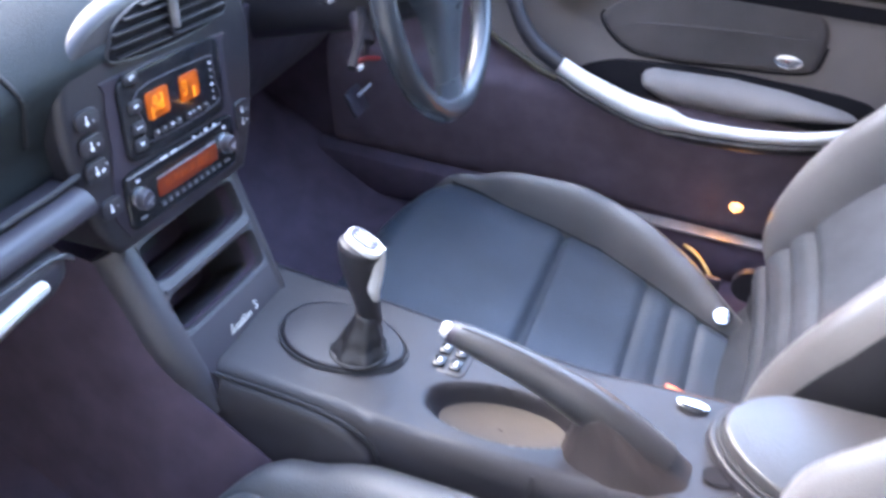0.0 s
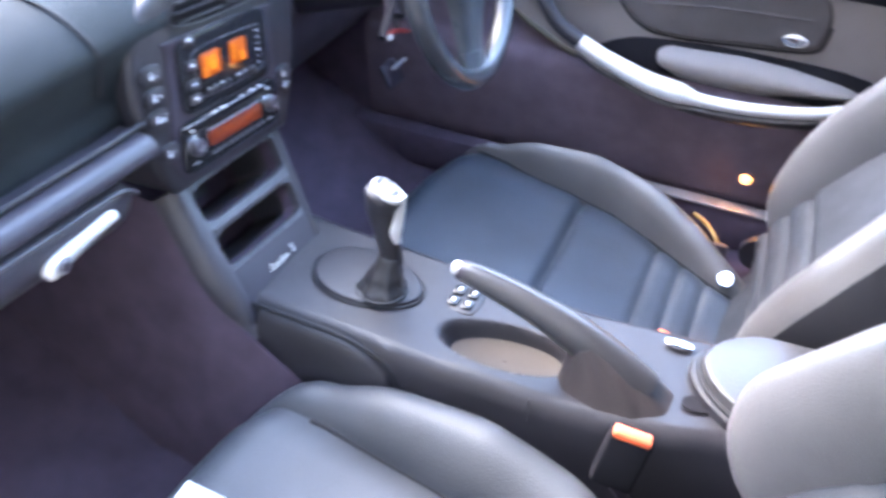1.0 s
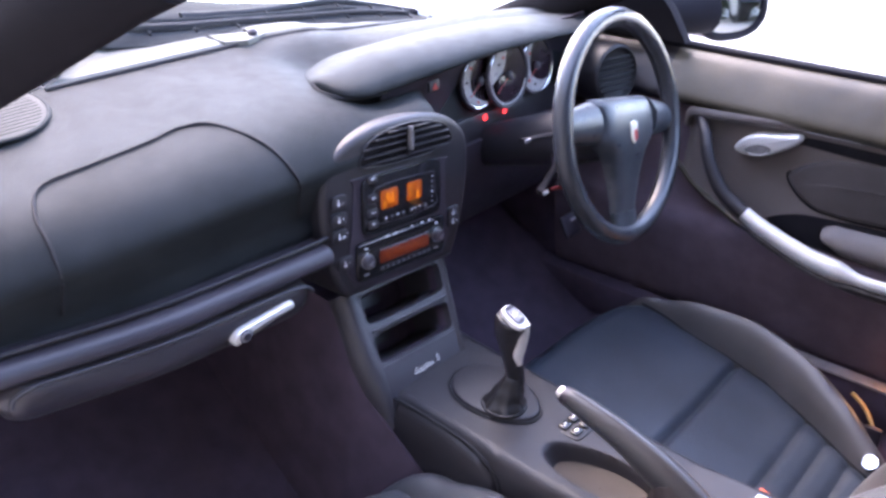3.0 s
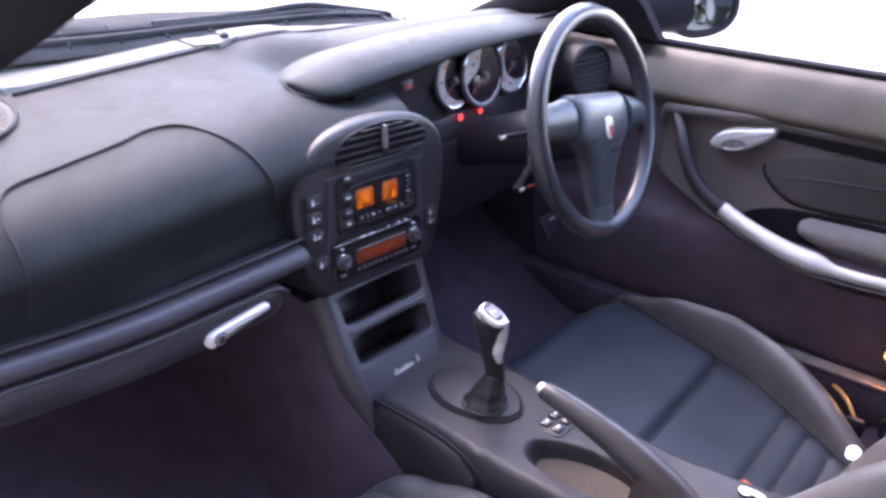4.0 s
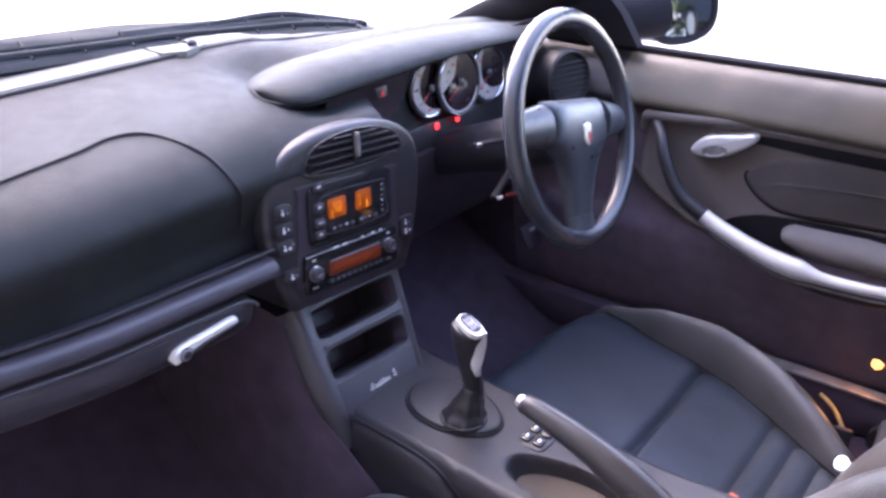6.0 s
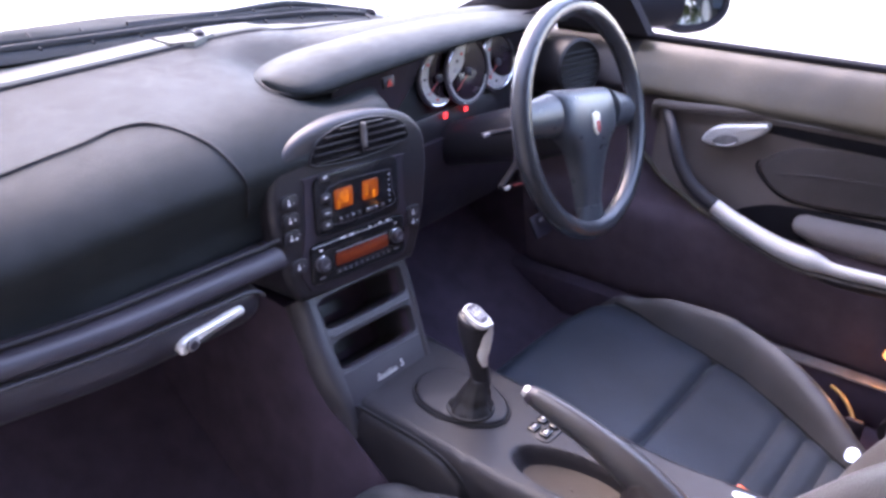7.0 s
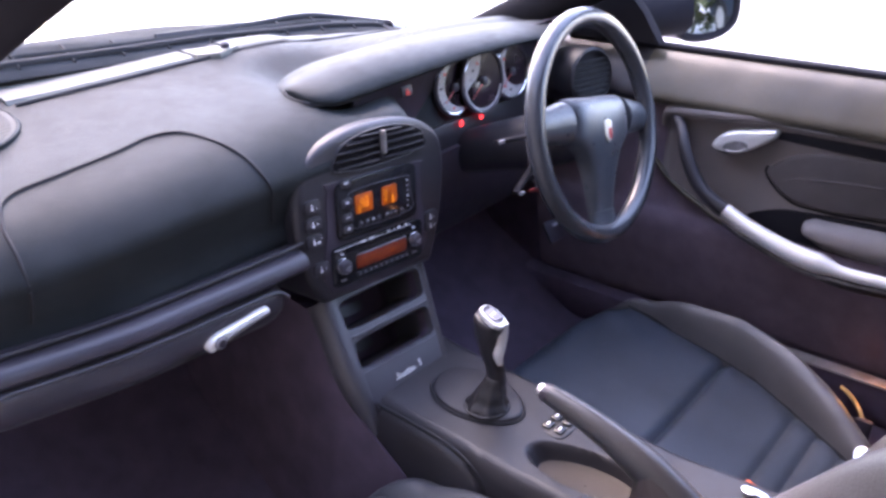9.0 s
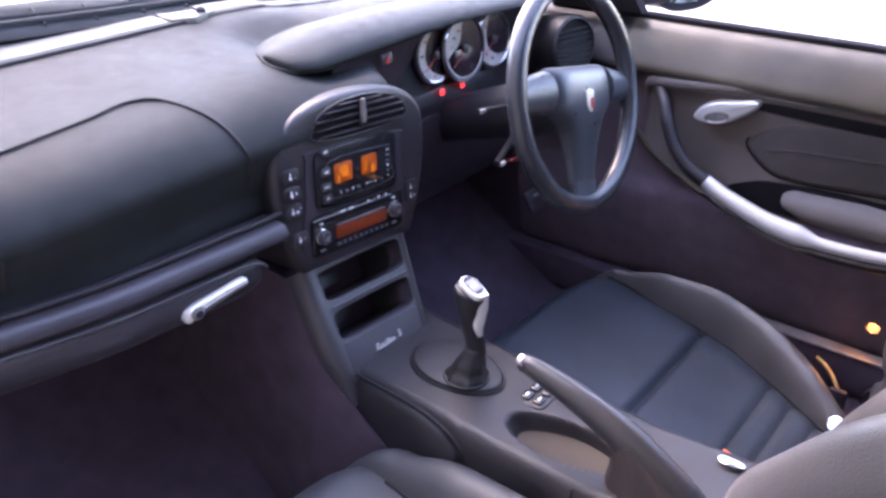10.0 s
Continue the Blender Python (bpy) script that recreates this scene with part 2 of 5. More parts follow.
def ease(a, b, t):
    t = max(0.0, min(1.0, (t - a) / (b - a)))
    return t * t * (3 - 2 * t)


def along(table, t):
    """Straight reading between rows (t, value), t rising."""
    if t <= table[0][0]:
        return table[0][1]
    for (a, u), (b, v) in zip(table, table[1:]):
        if t <= b:
            return u + (v - u) * (t - a) / (b - a)
    return table[-1][1]


def steps(a, b, n):
    return [a + (b - a) * i / n for i in range(n + 1)]


# ---- outside ----
bm = bmesh.new()
bmesh.ops.create_grid(bm, x_segments=8, y_segments=8, size=400)
tagged(part("ground", bm, GROUND), "pale sunlit concrete forecourt around the car", "ground", kind="structure")

# unseen wall, added to block sky light from the passenger's side
tagged(part("light_blocking_wall", box((-2.3, -0.5, 2.2), (0.2, 16, 4.4), 0.02), WALL), "plain grey wall out of view, added to cut light from the passenger side", "wall", kind="structure")

# ---- car shell ----
shell = thing("car_body", (0, 0, 0.14), "silver convertible body with a raised black fabric roof", "car body", kind="structure")
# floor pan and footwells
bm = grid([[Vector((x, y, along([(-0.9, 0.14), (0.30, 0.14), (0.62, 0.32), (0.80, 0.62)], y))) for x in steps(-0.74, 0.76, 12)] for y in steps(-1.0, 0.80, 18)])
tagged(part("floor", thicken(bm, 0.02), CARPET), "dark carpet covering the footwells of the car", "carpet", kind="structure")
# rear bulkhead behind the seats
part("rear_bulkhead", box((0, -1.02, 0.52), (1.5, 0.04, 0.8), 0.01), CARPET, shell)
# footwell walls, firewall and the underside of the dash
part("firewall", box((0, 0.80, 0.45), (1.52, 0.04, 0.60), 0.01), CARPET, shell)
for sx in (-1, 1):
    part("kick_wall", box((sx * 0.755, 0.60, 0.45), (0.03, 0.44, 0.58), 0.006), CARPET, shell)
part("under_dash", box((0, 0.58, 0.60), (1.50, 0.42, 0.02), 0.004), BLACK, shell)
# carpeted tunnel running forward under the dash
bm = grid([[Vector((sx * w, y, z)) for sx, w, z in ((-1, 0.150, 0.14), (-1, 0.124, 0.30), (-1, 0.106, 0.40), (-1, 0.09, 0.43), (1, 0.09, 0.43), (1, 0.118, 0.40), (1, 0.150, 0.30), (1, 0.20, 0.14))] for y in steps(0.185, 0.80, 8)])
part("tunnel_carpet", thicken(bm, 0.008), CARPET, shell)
# sills
for sx in (-1, 1):
    part("sill", box((sx * 0.735, -0.10, 0.205), (0.085, 1.75, 0.09), 0.018), CARPET, shell)
# bonnet and scuttle ahead of the windscreen
bm = grid([[Vector((x, y, 0.86 - 0.10 * (y - 0.86) - 0.10 * (x / 0.8) ** 2)) for x in steps(-0.82, 0.82, 16)] for y in steps(0.80, 2.1, 14)])
part("bonnet", thicken(bm, 0.02), SILVER_PAINT, shell)
# windscreen pillars: base at the scuttle, top at the roof header
for sx, off, low in ((-1, 0.0, 0), (1, 0.05, -0.035)):
    pts = curve([(sx * 0.665, 0.62, 0.81), (sx * 0.635, 0.36, 0.933), (sx * 0.603, 0.12, 1.047), (sx * 0.578, -0.085, 1.143), (sx * 0.560, -0.17, 1.182)], 6)
    part("pillar", tube([p + Vector((off, 0, low)) for p in pts], [0.0245 if sx < 0 else 0.028] * len(pts), 28, flat=1.5, up=(0, 1, 0)), MATT, shell)
part("roof_header", tube(curve([(-0.560, -0.17, 1.182), (-0.3, -0.14, 1.215), (0.3, -0.14, 1.215), (0.560, -0.17, 1.182)], 8), 0.024, 10), PLASTIC, shell)
# fabric roof, raised, with rear quarters and a small rear window
bm = grid([[Vector((x, y, along([(-1.35, 0.88), (-1.15, 1.06), (-0.85, 1.22), (-0.50, 1.285), (-0.32, 1.275), (-0.16, 1.205)], y) + 0.03 - 0.05 * (x / 0.56) ** 4)) for x in steps(-0.56, 0.56, 14)] for y in steps(-1.35, -0.15, 14)])
part("fabric_roof", thicken(bm, 0.012), CLOTH, shell, "black fabric roof, raised")
for sx in (-1, 1):
    bm = grid([[Vector((sx * (0.56 + 0.16 * (1 - v)), y, 0.80 + v * (along([(-1.35, 0.88), (-1.15, 1.06), (-0.85, 1.22)], y) - 0.82))) for v in steps(0, 1, 5)] for y in steps(-1.35, -0.85, 6)])
    part("roof_quarter", thicken(bm, 0.012), CLOTH, shell)
# windscreen glass
bm = grid([[Vector((x * (0.56 + 0.105 * (1 - v)), -0.17 + 0.79 * (1 - v) + 0.06 * (1 - x * x), 1.185 - 0.372 * (1 - v) + 0.05 * (1 - x * x))) for x in steps(-1, 1, 12)] for v in steps(0, 1, 8)])
ws = part("windscreen", bm, GLASS)
ws.visible_shadow = False
tagged(ws, "clear raked windscreen above the dashboard", "windscreen", kind="structure")
# scuttle panel and wiper under the glass
cowl = thing("scuttle_panel", (0, 0.72, 0.88), "black plastic scuttle panel at the windscreen foot", "cowl")
CREST = [(-0.72, 0.950), (-0.29, 0.936), (-0.108, 0.921), (0.142, 0.904), (0.257, 0.897), (0.40, 0.873), (0.514, 0.836), (0.72, 0.76)]
FOOT = [(-0.72, 0.922), (-0.32, 0.913), (-0.07, 0.904), (0.017, 0.900), (0.318, 0.868), (0.452, 0.846), (0.72, 0.772)]
rows = []
for q, h in ((0.0, -0.02), (0.0, 0.0), (0.12, 0.28), (0.22, 0.36), (0.5, 0.62), (0.8, 0.98), (1.0, 1.0), (1.6, 0.8), (3.0, 0.0)):
    rows.append([Vector((x, 0.600 + 0.060 * q - 0.05 * (x / 0.75) ** 2, along(FOOT, x) + h * (along(CREST, x) - along(FOOT, x)))) for x in steps(-0.72, 0.72, 40)])
part("cowl_cover", thicken(grid(rows), 0.006), COWL, cowl)
for x in steps(-0.62, 0.50, 14):
    a, b = along(FOOT, x), along(CREST, x)
    part("cowl_rib", tube([(x, 0.610 - 0.05 * (x / 0.75) ** 2, a + 0.33 * (b - a) + 0.001), (x + 0.004, 0.648 - 0.05 * (x / 0.75) ** 2, a + 0.98 * (b - a) + 0.001)], 0.0022, 6), RUBBER, cowl)


def on_cowl(x, q, lift):
    return Vector((x, 0.600 + 0.060 * q - 0.05 * (x / 0.75) ** 2, along(FOOT, x) + q * (along(CREST, x) - along(FOOT, x)) + lift))


wiper = thing("windscreen_wiper", (0.05, 0.66, 0.92), "black windscreen wiper arm and blade parked on the scuttle", "wiper")
part("arm", tube(curve([on_cowl(0.46, 0.9, 0.004), on_cowl(0.34, 0.93, 0.003), on_cowl(0.255, 0.96, 0.004), on_cowl(0.12, 0.85, 0.003), on_cowl(-0.06, 0.75, 0.003)], 6), 0.0042, 10, flat=1.4), RUBBER, wiper)
part("blade", tube([on_cowl(x, 0.35 + 0.15 * x, 0.006) for x in steps(-0.42, 0.42, 30)], 0.0036, 8, flat=1.3), RUBBER, wiper)
part("blade_spine", tube([on_cowl(x, 0.55 + 0.15 * x, 0.006) for x in steps(-0.30, 0.30, 20)], 0.0030, 8), COWL, wiper)
part("pivot", lathe([(0.014, 0), (0.014, 0.008), (0.008, 0.012)], Matrix.Translation(on_cowl(0.46, 0.9, -0.004))), MATT, wiper)

# ---- dashboard ----
dash = thing("dashboard", (0, 0.3, 0.6), "dark grey soft-skinned dashboard with a rounded instrument hood", "dashboard")
PASS = [(0.30, 0.690), (0.254, 0.700), (0.252, 0.735), (0.241, 0.768), (0.230, 0.795), (0.237, 0.815), (0.264, 0.842), (0.310, 0.861), (0.40, 0.877), (0.50, 0.892), (0.575, 0.902), (0.70, 0.905)]
DRIV = [(0.42, 0.56), (0.37, 0.62), (0.355, 0.67), (0.352, 0.71), (0.352, 0.75), (0.355, 0.79), (0.36, 0.83), (0.37, 0.855), (0.41, 0.872), (0.50, 0.885), (0.575, 0.895), (0.70, 0.900)]
pl, dl = [curve([(0, *p) for p in q], 4) for q in (PASS, DRIV)]
rows = []
for x in steps(-0.70, 0.72, 71):
    w = ease(0.09, 0.20, x)
    back = 0.045 * ease(-0.36, -0.70, x) + 0.02 * ease(0.5, 0.72, x)
    drop = 0.035 * max(0, (abs(x) - 0.30) / 0.42) ** 2
    rows.append([])
    for a, b in zip(pl, dl):
        y = a.y + (b.y - a.y) * w
        fall = 0.075 * ease(0.44, 0.68, y) * ease(0.02, 0.52, x) + 0.024 * ease(0.245, 0.305, y) * ease(0.52, 0.44, y) * ease(-0.05, 0.05, x) * (1 - w)
        rows[-1].append(Vector((x, y + back, a.z + (b.z - a.z) * w - drop - fall)))
dash_rows = rows
part("dash_pad", thicken(grid(rows), 0.006), DASH_SKIN, dash)


def pad_top(x, y):
    """A place on top of the dash pad at x, y."""
    row = min(dash_rows, key=lambda r: abs(r[0].x - x))
    return Vector((x, y, along([(p.y, p.z) for p in row if p.z > 0.80], y)))


def dash_at(x, z, lift=0.0015):
    """A place on the passenger's face or top of the dash pad at that x and height."""
    back = 0.045 * ease(-0.36, -0.70, x)
    drop = 0.035 * max(0, (abs(x) - 0.30) / 0.42) ** 2
    hits = [(a.y + (b.y - a.y) * (z + drop - a.z) / (b.z - a.z)) for a, b in zip(pl[4:], pl[5:]) if (a.z - z - drop) * (b.z - z - drop) <= 0 and a.z != b.z]
    y = hits[0] if hits else pl[-1].y
    return Vector((x, y + back - lift * 0.7, z + lift * 0.7))


# the airbag lid: a fine seam all round
seam = [dash_at(x, z) for x, z in ((-0.498, 0.735), (-0.497, 0.78), (-0.495, 0.818), (-0.488, 0.846), (-0.462, 0.859), (-0.40, 0.8645), (-0.32, 0.868), (-0.265, 0.870), (-0.224, 0.867), (-0.196, 0.848), (-0.181, 0.808), (-0.175, 0.775), (-0.171, 0.745))]
part("airbag_lid_seam", tube(curve(seam, 5), 0.0022, 8), STITCH, dash)
part("top_seam", tube([pad_top(x, 0.548 - 0.010 * ease(0.0, 0.4, x)) for x in steps(-0.03, 0.40, 16)], 0.0028, 6), STITCH, dash)
bm = grid([[pad_top(x, y) + Vector((0, 0, z)) for x in steps(0.02, 0.50, 18)] for y, z in ((0.556, 0.001), (0.560, 0.004), (0.585, 0.004), (0.60, 0.003))])
part("defroster_strip", thicken(bm, 0.003), DEFROST, dash, "pale grey defroster strip")
# seam between pad and defroster panel
part("defroster_seam", tube([(x, 0.545 + 0.05 * ease(-0.36, -0.70, x), 0.9005 - 0.035 * max(0, (abs(x) - 0.30) / 0.42) ** 2) for x in steps(-0.345, -0.03, 14)], 0.003, 6), STITCH, dash)
bm = grid([[Vector((x, y + 0.05 * ease(-0.36, -0.70, x), z - 0.035 * max(0, (abs(x) - 0.30) / 0.42) ** 2)) for x in steps(-0.352, -0.055, 14)] for y, z in ((0.552, 0.899), (0.556, 0.904), (0.575, 0.906), (0.600, 0.906))])
part("defroster_panel", thicken(bm, 0.004), DEFROST, dash, "pale grey defroster panel below the windscreen")
part("defroster_vent", slab([(-0.050, 0.554), (-0.020, 0.534), (0.030, 0.553), (0.005, 0.582), (-0.048, 0.602)], 0.010, 0.003, Matrix.Translation((0, 0, 0.897))), DEFROST, dash, "pale grey vent corner")
part("sensor", lathe([(0.008, 0), (0.008, 0.008), (0.004, 0.012)], Matrix.Translation((0.006, 0.556, 0.905)), 12), BLACK, dash)
grille = thing("dash_top_vent", (-0.438, 0.525, 0.890), "grey oval demister vent at the end of the dash top", "air vent")
gm = facing((-0.438, 0.525, 0.8925), (-0.02, -0.13, 1), (0, 1, 0))
part("ring", tube([gm @ Vector((x, y, 0.002)) for x, y in oval(0.150, 0.172, 48)], 0.0032, 8, closed=True, up=gm.to_3x3() @ Vector((0, 0, 1))), DASH_SKIN, grille)
part("disc", slab(oval(0.147, 0.169, 48), 0.004, 0.001, gm), GRILLE, grille, "flat beige-grey disc")
for k in range(17):
    y = -0.072 + 0.009 * k
    part("slot", box((0, y, 0.0041), (0.13 * math.sqrt(1 - (y / 0.084) ** 2), 0.0014, 0.0006), 0, gm), MATT, grille)
# knee rail under the pad
rail = curve([(0, 0.275, 0.702), (0, 0.230, 0.701), (0, 0.214, 0.698), (0, 0.206, 0.691), (0, 0.204, 0.682), (0, 0.206, 0.680), (0, 0.213, 0.674), (0, 0.245, 0.671)], 4)
bm = grid([[Vector((x, p.y + 0.045 * ease(-0.36, -0.70, x), p.z + 0.04 * max(0, -0.17 - x))) for p in rail] for x in steps(-0.70, -0.15, 24)])
part("knee_rail", thicken(bm, 0.006), PLASTIC_SOFT, dash)
lip = [(x, 0.228 + 0.045 * ease(-0.36, -0.70, x), 0.706 + 0.04 * max(0, -0.17 - x)) for x in steps(-0.70, -0.14, 20)]
part("trim_strip", tube(lip, 0.0032, 8), PLASTIC, dash)
part("trim_groove", tube([(x, y + 0.003, z - 0.0045) for x, y, z in lip], 0.0024, 8), STITCH, dash)
glove = thing("glovebox", (-0.36, 0.22, 0.62), "closed dark glovebox lid with a silver pull handle", "glovebox")
lidp = curve([(0, 0.235, 0.664), (0, 0.216, 0.660), (0, 0.206, 0.652), (0, 0.205, 0.640), (0, 0.210, 0.622), (0, 0.226, 0.602), (0, 0.262, 0.584)], 4)
rows = []
for x in steps(-0.590, -0.185, 36):
    e = math.sqrt(max(0.0, 1 - (max(0, x + 0.225) / 0.04) ** 2)) * math.sqrt(max(0.0, 1 - (max(0, -0.555 - x) / 0.035) ** 2))
    rows.append([Vector((x, 0.235 + (p.y - 0.235) * (0.25 + 0.75 * e) + 0.045 * ease(-0.36, -0.70, x), 0.641 + (p.z - 0.632) * (0.25 + 0.75 * e) + 0.052 * max(0, -0.17 - x))) for p in lidp])
lid = part("lid", thicken(grid(rows), 0.006), PLASTIC_SOFT, glove)
# a bead in paler plastic paints the highlight along the lid's rounded edge
edge = [(x, 0.2065 + 0.045 * ease(-0.36, -0.70, x), 0.665 + 0.052 * max(0, -0.17 - x) - dz) for x, dz in [(-0.584, 0.020), (-0.578, 0.008)] + [(x, 0.0) for x in steps(-0.555, -0.225, 18)] + [(-0.203, 0.004), (-0.192, 0.014)]]
part("lid_edge_highlight", tube(curve(edge, 3), 0.0030, 10), TRAY_TRIM, lid, "paler bead standing in for the highlight on the lid's upper edge")
hm = facing((-0.2745, 0.210, 0.6495), (0, -1, -0.1), (-0.065, 0, 1))
part("handle", slab([(p.x, p.y) for p in curve([(-0.052, -0.013, 0), (-0.036, -0.012, 0), (-0.012, -0.006, 0), (0.038, -0.0058, 0), (0.045, 0.0, 0), (0.038, 0.0065, 0), (0.0, 0.007, 0), (-0.038, 0.007, 0), (-0.052, 0.000, 0)], 4, True)], 0.014, 0.005, hm), SILVER, glove, "silver pull handle with a round lock")
part("lock", lathe([(0.0088, 0.012), (0.0088, 0.0158), (0.0075, 0.0166), (0.0045, 0.0166)], hm @ Matrix.Translation((-0.037, -0.003, 0)), 24), GREY_INK, glove)
part("lock_ring", tube([hm @ Vector((-0.037 + 0.0088 * math.cos(a), -0.003 + 0.0088 * math.sin(a), 0.0150)) for a in steps(0, 2 * math.pi, 24)[:-1]], 0.0009, 6, closed=True, up=(0, -1, 0)), BLACK, glove)
part("keyhole", lathe([(0.0055, 0.013), (0.0055, 0.0182), (0.002, 0.0182)], hm @ Matrix.Translation((-0.037, -0.003, 0)), 16), BLACK, glove)

# instrument hood
ring = curve([(0, 0.318, 0.846), (0, 0.300, 0.850), (0, 0.294, 0.862), (0, 0.303, 0.882), (0, 0.325, 0.897), (0, 0.355, 0.905), (0, 0.39, 0.903), (0, 0.43, 0.892), (0, 0.47, 0.872), (0, 0.44, 0.86), (0, 0.38, 0.853)], 4, True)
mid = Vector((0, 0.362, 0.872))
rows = []
for x in [-0.034 + 0.055 * (1 - math.cos(a)) for a in steps(0.0, math.pi / 2, 16)] + steps(0.035, 0.70, 26):
    e = max(0.0004, 1 - ((0.021 - min(x, 0.021)) / 0.055) ** 2) ** 0.33
    eb = min(e, max(0.0004, 1 - ((0.13 - min(x, 0.13)) / 0.166) ** 2) ** 0.5)
    e *= 1 - 0.35 * ease(0.50, 0.72, x)
    zl = along([(-0.05, 0.863), (0.10, 0.863), (0.22, 0.866), (0.34, 0.868), (0.50, 0.862), (0.70, 0.838)], x)
    zt = along([(-0.05, 0.884), (0.10, 0.893), (0.24, 0.890), (0.40, 0.882), (0.55, 0.868), (0.70, 0.850)], x)
    zm = (zl + zt) / 2
    rows.append([Vector((x, mid.y - 0.012 * (1 - eb) + (p.y - mid.y) * (e if p.y < mid.y else eb), zm + (zl - 0.012 + (p.z - 0.846) / 0.059 * (zt - zl + 0.012) - zm) * e)) for p in ring])
part("instrument_hood", grid(rows, True, True), DASH_SKIN, dash, "rounded grey hood over the instruments")
part("hood_seam", tube(curve([(0.06, 0.430, 0.876), (0.01, 0.400, 0.875), (-0.030, 0.370, 0.873), (-0.039, 0.345, 0.867), (-0.030, 0.318, 0.862), (-0.004, 0.300, 0.857), (0.05, 0.298, 0.853)], 5), 0.003, 8), STITCH, dash)
# dark face under the hood
bm = grid([[Vector((x, 0.306 + 0.045 * ease(0.10, 0.34, x) + 0.03 * (1 - v), 0.742 + 0.115 * v + 0.05 * (1 - v) * ease(0.26, 0.05, x) + 0.008 * ease(0.1, 0.4, x))) for v in steps(0, 1, 6)] for x in steps(0.05, 0.66, 28)])
part("hood_face", thicken(bm, 0.004), BLACK, dash)
part("hazard_switch", box((0, 0, 0), (0.026, 0.018, 0.006), 0.002, facing((0.158, 0.300, 0.838), (0, -1, 0.1))), PLASTIC, dash)
tri = slab([(-0.006, -0.005), (0.006, -0.005), (0, 0.006)], 0.001, 0, facing((0.158, 0.2965, 0.838), (0, -1, 0.1)))
part("hazard_mark", tri, RED, dash, "small red warning triangle")

# ---- instruments ----
cluster = thing("instrument_cluster", (0.41, 0.345, 0.79), "round silver-faced dials behind the steering wheel", "instruments")


def gauge(x, z, r, y, a0, a1, inner, figures):
    """A dark dial with a silver scale arc from a0 to a1 degrees, deep to inner of its radius."""
    m = facing((x, y, z), (0, -1, 0.12), (0.06, 0, 1))
    g = part("dial", lathe([(r, 0), (r, 0.004), (r * 0.2, 0.004)], m, 40), DIAL_DARK, cluster)
    arc = steps(radians(a0), radians(a1), 28)
    band = [[m @ Vector((q * r * math.cos(a), q * r * math.sin(a), 0.006)) for q in (0.97, (inner + (0.93 - inner) * (abs(2 * i / 28 - 1)) ** 3))] for i, a in enumerate(arc)]
    part("scale_band", thicken(grid(band), 0.001), DIAL, g, "silver scale band")
    for k in range(figures):
        a = radians(a0 + (a1 - a0) * (k + 1) / (figures + 1))
        q = 0.5 * (inner + 0.97)
        part("figure", box((q * r * math.cos(a), q * r * math.sin(a), 0.0078), (0.006, 0.0045, 0.001), 0, m), (RED, BLACK, GREY_INK)[k % 3], g)
    for k in range(16):
        a = radians(a0 + (a1 - a0) * (k + 0.5) / 16)
        part("tick", box((0, 0.925 * r, 0.0073), (0.0009, 0.004, 0.0006), 0, m @ pose(0, 0, 0, 0, 0, math.degrees(a) - 90)), BLACK, g)
    rim = [m @ Vector((1.0 * r * math.cos(a), 1.0 * r * math.sin(a), 0.007)) for a in steps(radians(a0 - 15), radians(a1 + 60), 40)]
    part("rim", tube(rim, 0.0015, 8, up=m.to_3x3() @ Vector((0, 0, 1))), CHROME, g)
    part("hood_ring", tube([m @ Vector((1.05 * r * math.cos(a), 1.05 * r * math.sin(a), 0.004)) for a in steps(0, 2 * math.pi, 40)[:-1]], 0.0035, 8, closed=True, up=m.to_3x3() @ Vector((0, 0, 1))), BLACK, g)
    a = radians(218)
    part("needle", tube([m @ Vector((0, 0, 0.010)), m @ Vector((0.82 * r * math.cos(a), 0.82 * r * math.sin(a), 0.010))], 0.0008, 6), RED, g)
    part("needle_hub", lathe([(0.008, 0.006), (0.008, 0.011), (0.005, 0.013)], m, 16), BLACK, g)
    return g, m


gauge(0.331, 0.796, 0.047, 0.352, 92, 300, 0.60, 4)
gauge(0.499, 0.789, 0.050, 0.350, 100, 322, 0.42, 6)
main, m = gauge(0.401, 0.794, 0.056, 0.342, 88, 196, 0.34, 3)
part("readout", slab(oval(0.058, 0.040, 24, 6), 0.0015, 0.0004, m @ pose(-0.004, -0.020, 0.0062)), DIAL_DARK, main, "dark maroon readout window")
part("crescent", thicken(grid([[m @ Vector((q * 0.056 * math.cos(a), q * 0.056 * math.sin(a), 0.0062)) for q in (0.97, 0.90)] for a in steps(radians(196), radians(345), 20)]), 0.001), DIAL, main)
part("warning_lamp", box((0.339, 0.338, 0.729), (0.008, 0.004, 0.011), 0.001), RED_LAMP, cluster)
part("warning_lamp", box((0.397, 0.338, 0.728), (0.008, 0.004, 0.011), 0.001), RED_LAMP, cluster)
part("lower_fascia", box((0.42, 0.360, 0.70), (0.40, 0.03, 0.075), 0.01), PLASTIC, cluster)

# ---- centre stack ----
stack = thing("centre_stack", (0, 0.25, 0.45), "dark plastic centre stack with vent, controls and open tray", "centre stack")
# its face: x to the right (dipping slightly), y up, z out of the face; heights are taken from 0.711
FM = facing((0, 0.2235, 0.711), (0, -1, 0.06), (0.09, 0, 1))


def face(u, v, out=0.0):
    return FM @ Matrix.Translation((u, v - 0.711, out))


